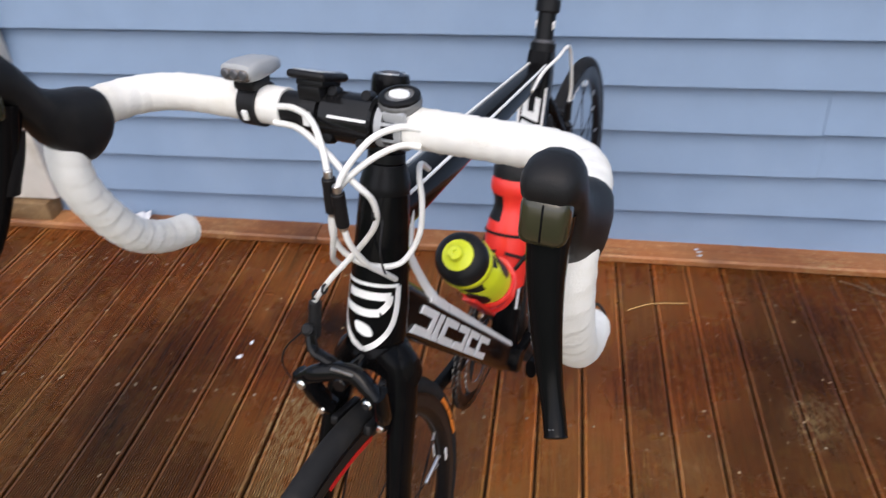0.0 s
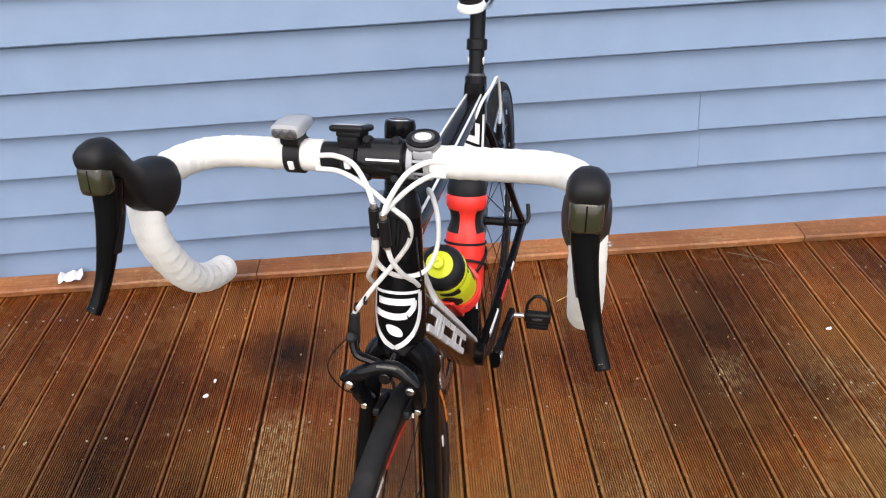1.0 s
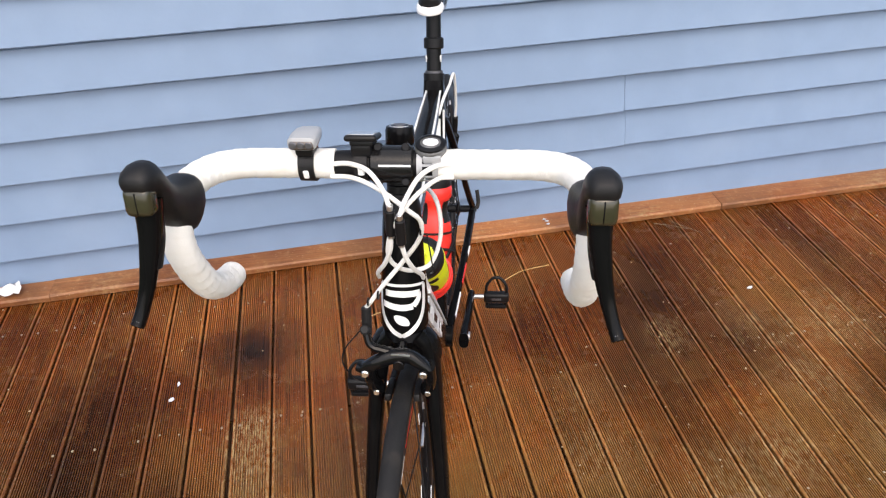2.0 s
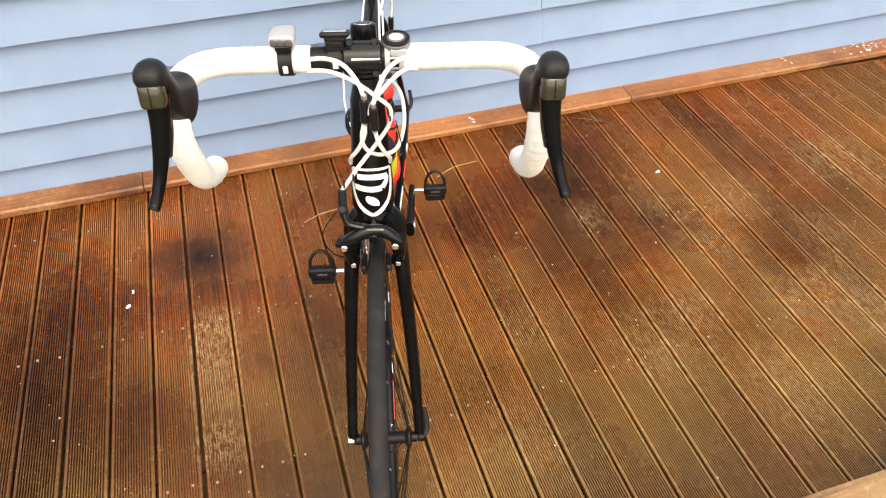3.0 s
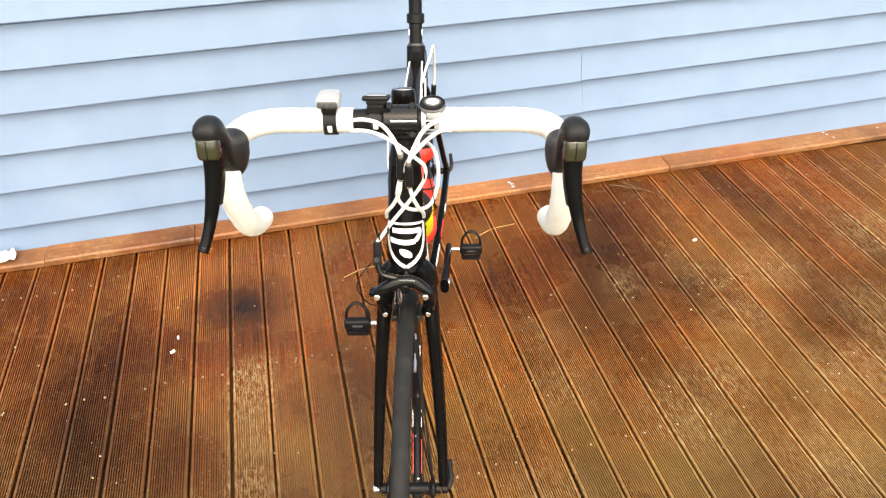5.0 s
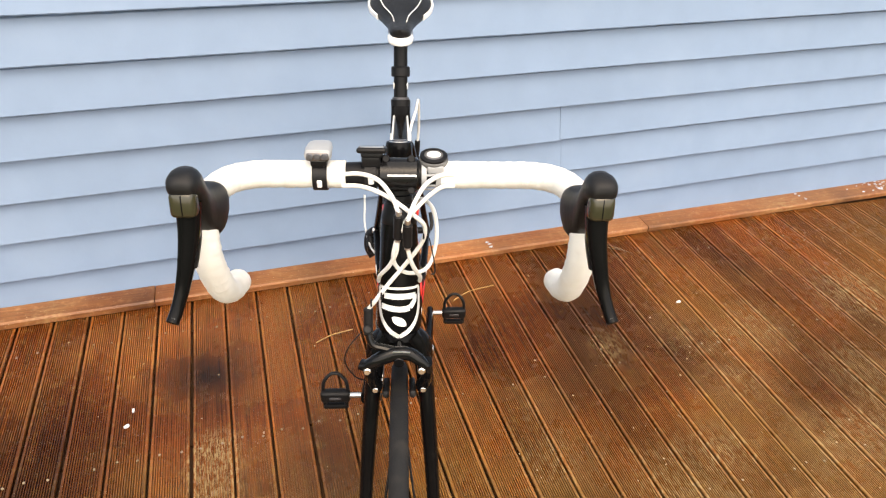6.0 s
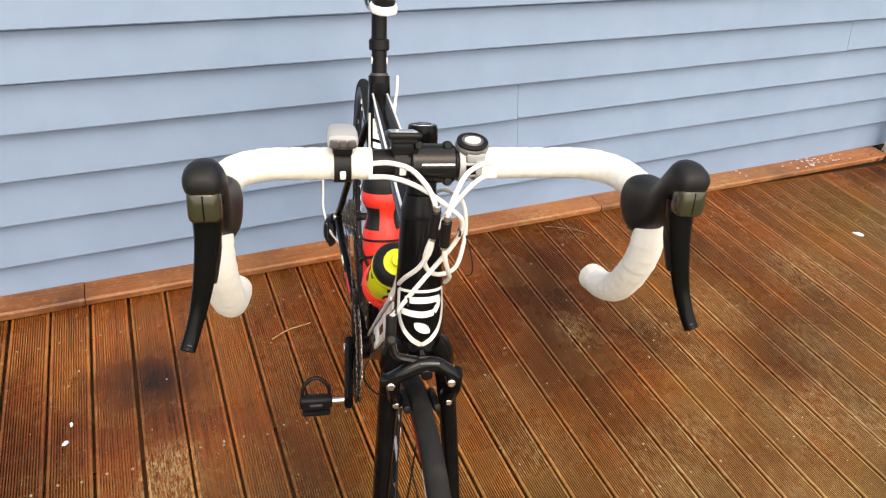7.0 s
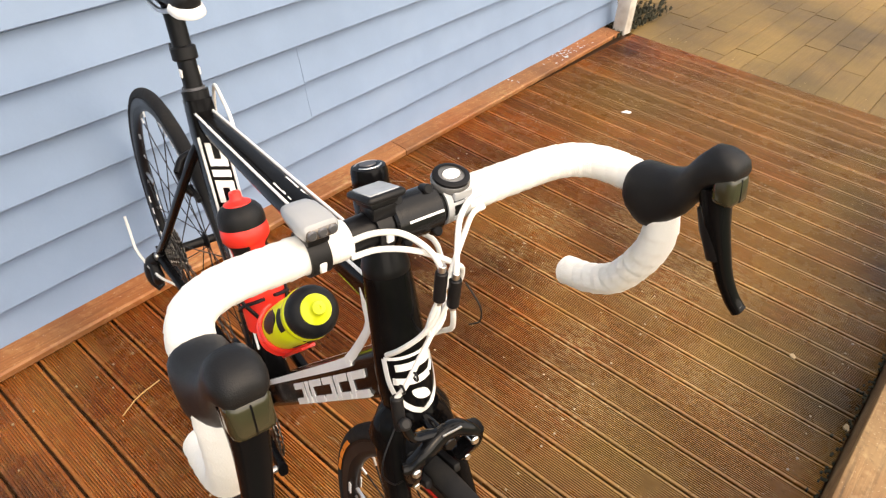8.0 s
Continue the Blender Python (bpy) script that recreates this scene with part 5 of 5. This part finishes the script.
for pts in (((0.52, -0.253), (0.545, -0.24), (0.575, -0.228), (0.63, -0.219)), ((0.955, -0.156), (0.992, -0.134), (1.03, -0.119), (1.107, -0.109))):
    bm = B()
    sweep(bm, spline([(x, y, 0.004) for x, y in pts], 6), 0.0017, 6)
    tagged(part("straw", bm, straw_mat, None), "thin dry straw lying on the deck", "straw")
for pts in (((1.57, 0.045), (1.6, 0.01), (1.645, -0.042)), ((1.515, 0.04), (1.56, 0.02), (1.61, -0.01)), ((0.792, -0.615), (0.796, -0.63), (0.795, -0.646))):
    bm = B()
    sweep(bm, spline([(x, y, 0.003) for x, y in pts], 5), 0.0009, 6)
    tagged(part("straw", bm, stalk_mat, None), "thin dry stalk lying on the deck", "straw")
bm = B()
rnd = random.Random(21)
for k in range(800):
    x, y = rnd.uniform(-1.2, 3.6), rnd.uniform(-1.44, -0.01)
    if rnd.random() < 0.25:
        x, y = rnd.uniform(2.3, 3.6), -abs(rnd.gauss(0, 0.2)) - 0.02
    elif rnd.random() < 0.3:
        x, y = rnd.gauss(1.6, 0.35), min(-0.02, rnd.gauss(-0.5, 0.22))
    r = 0.0008 + 0.0022 * rnd.random() ** 3
    a0 = rnd.random() * 6
    ring = [V((x + r * (0.6 + 0.8 * rnd.random()) * math.cos(a0 + math.tau * i / 5), y + r * (0.6 + 0.8 * rnd.random()) * math.sin(a0 + math.tau * i / 5), 0.0)) for i in range(5)]
    skin(bm, [ring, [q + V((0, 0, 0.0016)) for q in ring]])
tagged(part("litter", bm, leaf_mat, None), "fine pale crumbs of leaf and bark on the deck", "litter", kind="stuff")
bm = B()
rnd = random.Random(29)
for cx, n, sx in ((2.52, 5, 0.03), (2.9, 34, 0.06), (3.08, 8, 0.03), (1.16, 3, 0.02)):
    for k in range(n):
        x = rnd.gauss(cx, sx)
        y = rnd.uniform(0.03 + 0.035 * x, 0.08 + 0.04 * x)
        r = rnd.uniform(0.001, 0.0042)
        ring = [V((x + 2 * r * math.cos(math.tau * i / 7) * rnd.uniform(0.6, 1.2), y + r * math.sin(math.tau * i / 7) * rnd.uniform(0.6, 1.2), 0.0235)) for i in range(7)]
        skin(bm, [ring, [q + V((0, 0, 0.0028)) for q in ring]])
tagged(part("paint_splashes", bm, splash_paint, None), "white and bluish paint splashes on the timber trim", "paint splash", kind="stuff")
# near-black flecks drawn in for the ledge's shadow line on the boards
bm = B()
rnd = random.Random(33)
for k in range(500):
    x = rnd.uniform(0.0, 3.6)
    y = DECK_FRONT + abs(rnd.gauss(0, 0.008)) + 0.002
    r = rnd.uniform(0.0015, 0.004)
    ring = [V((x + 1.6 * r * math.cos(math.tau * i / 5), y + r * math.sin(math.tau * i / 5), -0.004)) for i in range(5)]
    skin(bm, [ring, [q * 1.0 + V((0, 0, 0.004 + 0.004 * rnd.random())) for q in ring]])
tagged(part("dirt", bm, moss_shade_mat, None), "dark flecks standing for the shadow line along the foot of the ledge", "dirt", kind="stuff")
bm = B()
rnd = random.Random(35)
for k in range(700):
    x, y = rnd.gauss(3.6, 0.16), 0.12 + abs(rnd.gauss(0, 0.22))
    r = rnd.uniform(0.004, 0.011)
    ring = [V((x + r * math.cos(math.tau * i / 5), y + 0.6 * r * math.sin(math.tau * i / 5), 0.003)) for i in range(5)]
    skin(bm, [ring, [q + V((rnd.uniform(-0.004, 0.004), 0, 0.006 + 0.02 * rnd.random())) for q in ring]])
tagged(part("moss", bm, moss_shade_mat, None), "dark moss and leaf litter beside the white post", "moss", kind="stuff")

# ---- veranda post ----
bm = B()
rbox(bm, (0.068, 0.07, 2.6), pose(3.413, 0.146, 1.303), 0.006, 2)
pillar = structure("post", bm, white_paint, "old white painted timber veranda post")

# ---- trim along the wall foot ----
for x0, x1, dz, dy in ((-1.75, -0.352, -0.001, 0.001), (-0.35, 0.084, 0.001, 0.0), (0.086, 1.77, -0.0005, 0.0012), (1.772, 3.362, 0.0, -0.001)):
    bm = B()
    n = 24
    rows = []
    for k in range(n + 1):
        x = x0 + (x1 - x0) * k / n
        w = 0.0016 * noise.noise(V((x * 7, 3.1, 0)))
        f = 0.012 + 0.035 * x + dy + w
        rows.append([V((x, f, 0.003)), V((x, f, 0.018 + dz)), V((x, f + 0.005, 0.0235 + dz + w * 0.4)), V((x, 0.086 + 0.04 * x, 0.0255 + dz)), V((x, 0.086 + 0.04 * x, 0.003))])
    skin(bm, rows)
    structure("trim", bm, trim_wood, "orange-stained timber plank along the foot of the wall", 30)

# ---- raised timber ledge at the open side ----
bm = B()
rbox(bm, (5.6, 0.05, 0.5), pose(1.0, DECK_FRONT - 0.027, 0.018), 0.004)
ledge = structure("ledge", bm, ledge_wood, "raised dirty timber ledge along the open side of the deck")
for k in range(6):
    bm = B()
    rbox(bm, (5.6, 0.138, 0.03), pose(1.0, DECK_FRONT + 0.012 - 0.069 - 0.144 * k, 0.2685 - 0.015), 0.004)
    part("plank", bm, ledge_wood, ledge)
bm = B()
rbox(bm, (5.6, 0.05, 0.8), pose(1.0, DECK_FRONT - 0.86, -0.165), 0.004)
part("riser", bm, ledge_wood, ledge)

# ---- weatherboards ----
def weatherboard(x0, x1, k, drop):
    z0 = LAP_0 + LAP * k
    bm = B()
    n = max(4, int((x1 - x0) / 0.06))
    rows = []
    for i in range(n + 1):
        x = x0 + (x1 - x0) * i / n
        w = 0.0009 * noise.noise(V((x * 9, k * 3.3, 1.7))) + 0.0012 * noise.noise(V((x * 1.3, k * 5.1, 4.2)))
        zb = z0 + w + drop
        rows.append([V((x, WALL_Y + 0.0025, zb)), V((x, WALL_Y, zb + 0.003)), V((x, WALL_Y + 0.026, z0 + LAP - 0.011)), V((x, WALL_Y + 0.034, z0 + LAP - 0.006)), V((x, WALL_Y + 0.034, zb + 0.001))])
    skin(bm, rows)
    return part("weatherboard", bm, wall_paint, wall, sharp=20)


JOINTS = {2: (0.735, 0.003, 0.0003), 3: (0.715, 0.003, 0.0006), 4: (2.2, 0.002, 0.0008)}
for k in range(22):
    if k in JOINTS:
        xj, drop, wide = JOINTS[k]
        weatherboard(WALL_X[0], xj - wide, k, 0.0)
        weatherboard(xj + wide, WALL_X[1], k, drop)
    else:
        weatherboard(WALL_X[0], WALL_X[1], k, 0.0)

# ---- deck boards ----
def board_mesh(name, width, y0, y1, grooves, depth, thick, material):
    """A decking board along y with a reeded top."""
    bm = B()
    h = width / 2
    prof = [(-h + 0.0025, -thick), (-h, -0.0024), (-h + 0.0012, -0.0005), (-h + 0.0045, 0.0)]
    span = (width - 0.012) / grooves
    for k in range(grooves):
        a = -h + 0.006 + span * k
        prof += [(a + 0.17 * span, 0.0), (a + 0.24 * span, -depth), (a + 0.76 * span, -depth), (a + 0.83 * span, 0.0)]
    prof += [(h - 0.0045, 0.0), (h - 0.0012, -0.0005), (h, -0.0024), (h - 0.0025, -thick)]
    skin(bm, [[V((x, y, z)) for x, z in prof] for y in (y0, y1)])
    return mesh_of(name, bm, material, 20)


deck_mesh = board_mesh("board", PITCH - 0.0062, DECK_FRONT + 0.004, 0.1, 14, 0.0066, 0.021, deck_wood)
rnd = random.Random(11)
for k in range(DECK_X[0], DECK_X[1]):
    ob = new("board", deck_mesh)
    ob.parent = floor
    ob.matrix_world = pose(PITCH * (k + 0.5) + rnd.uniform(-0.0008, 0.0008), 0, rnd.uniform(-0.0012, 0.0), 0, rnd.uniform(-0.25, 0.25), rnd.uniform(-0.04, 0.04))
END_X = PITCH * DECK_X[1] + 0.012
bm = B()
rnd = random.Random(12)
for k in range(DECK_X[0], DECK_X[1]):
    for y in (-0.115, -0.557, -0.999, -1.441):
        for s in (-0.024, 0.024):
            if rnd.random() < (0.85 if k < 9 else 0.4):
                lathe(bm, [(0.003, -0.002), (0.003, 0.0004), (0.002, 0.0007)], pose(PITCH * (k + 0.5) + s + rnd.uniform(-0.003, 0.003), y + 0.028 * PITCH * k + rnd.uniform(-0.006, 0.006), 0), 8)
tagged(part("screws", bm, screw_metal, floor), "bright screw heads in the deck boards", kind="stuff")
for k in range(5):
    bm = B()
    rbox(bm, (5.5, 0.045, 0.14), pose(1.0, -0.07 - 0.43 * k if k < 4 else 0.08, -0.0925), 0.002, 1)
    part("joist", bm, under_dark, floor)
far_mesh = board_mesh("board", 0.1136, 0.0, 0.88, 1, 0.0001, 0.021, far_wood)
rnd = random.Random(13)
for row in range(-16, 26):
    y = 0.115 * row - 0.05
    x = END_X - rnd.uniform(0.0, 0.8)
    first = True
    while x < 6.8:
        x0 = max(x, END_X)
        ln = 0.88 - (x0 - x)
        if ln > 0.05 and not (y > WALL_Y - 0.05 and x0 < 3.45):
            ob = new("board", far_mesh)
            ob.parent = floor
            ob.matrix_world = pose(x0, y, -0.006 + rnd.uniform(-0.001, 0.001), 0, 0, -90) @ Matrix.Diagonal((1, ln / 0.884, 1, 1))
        x += 0.884
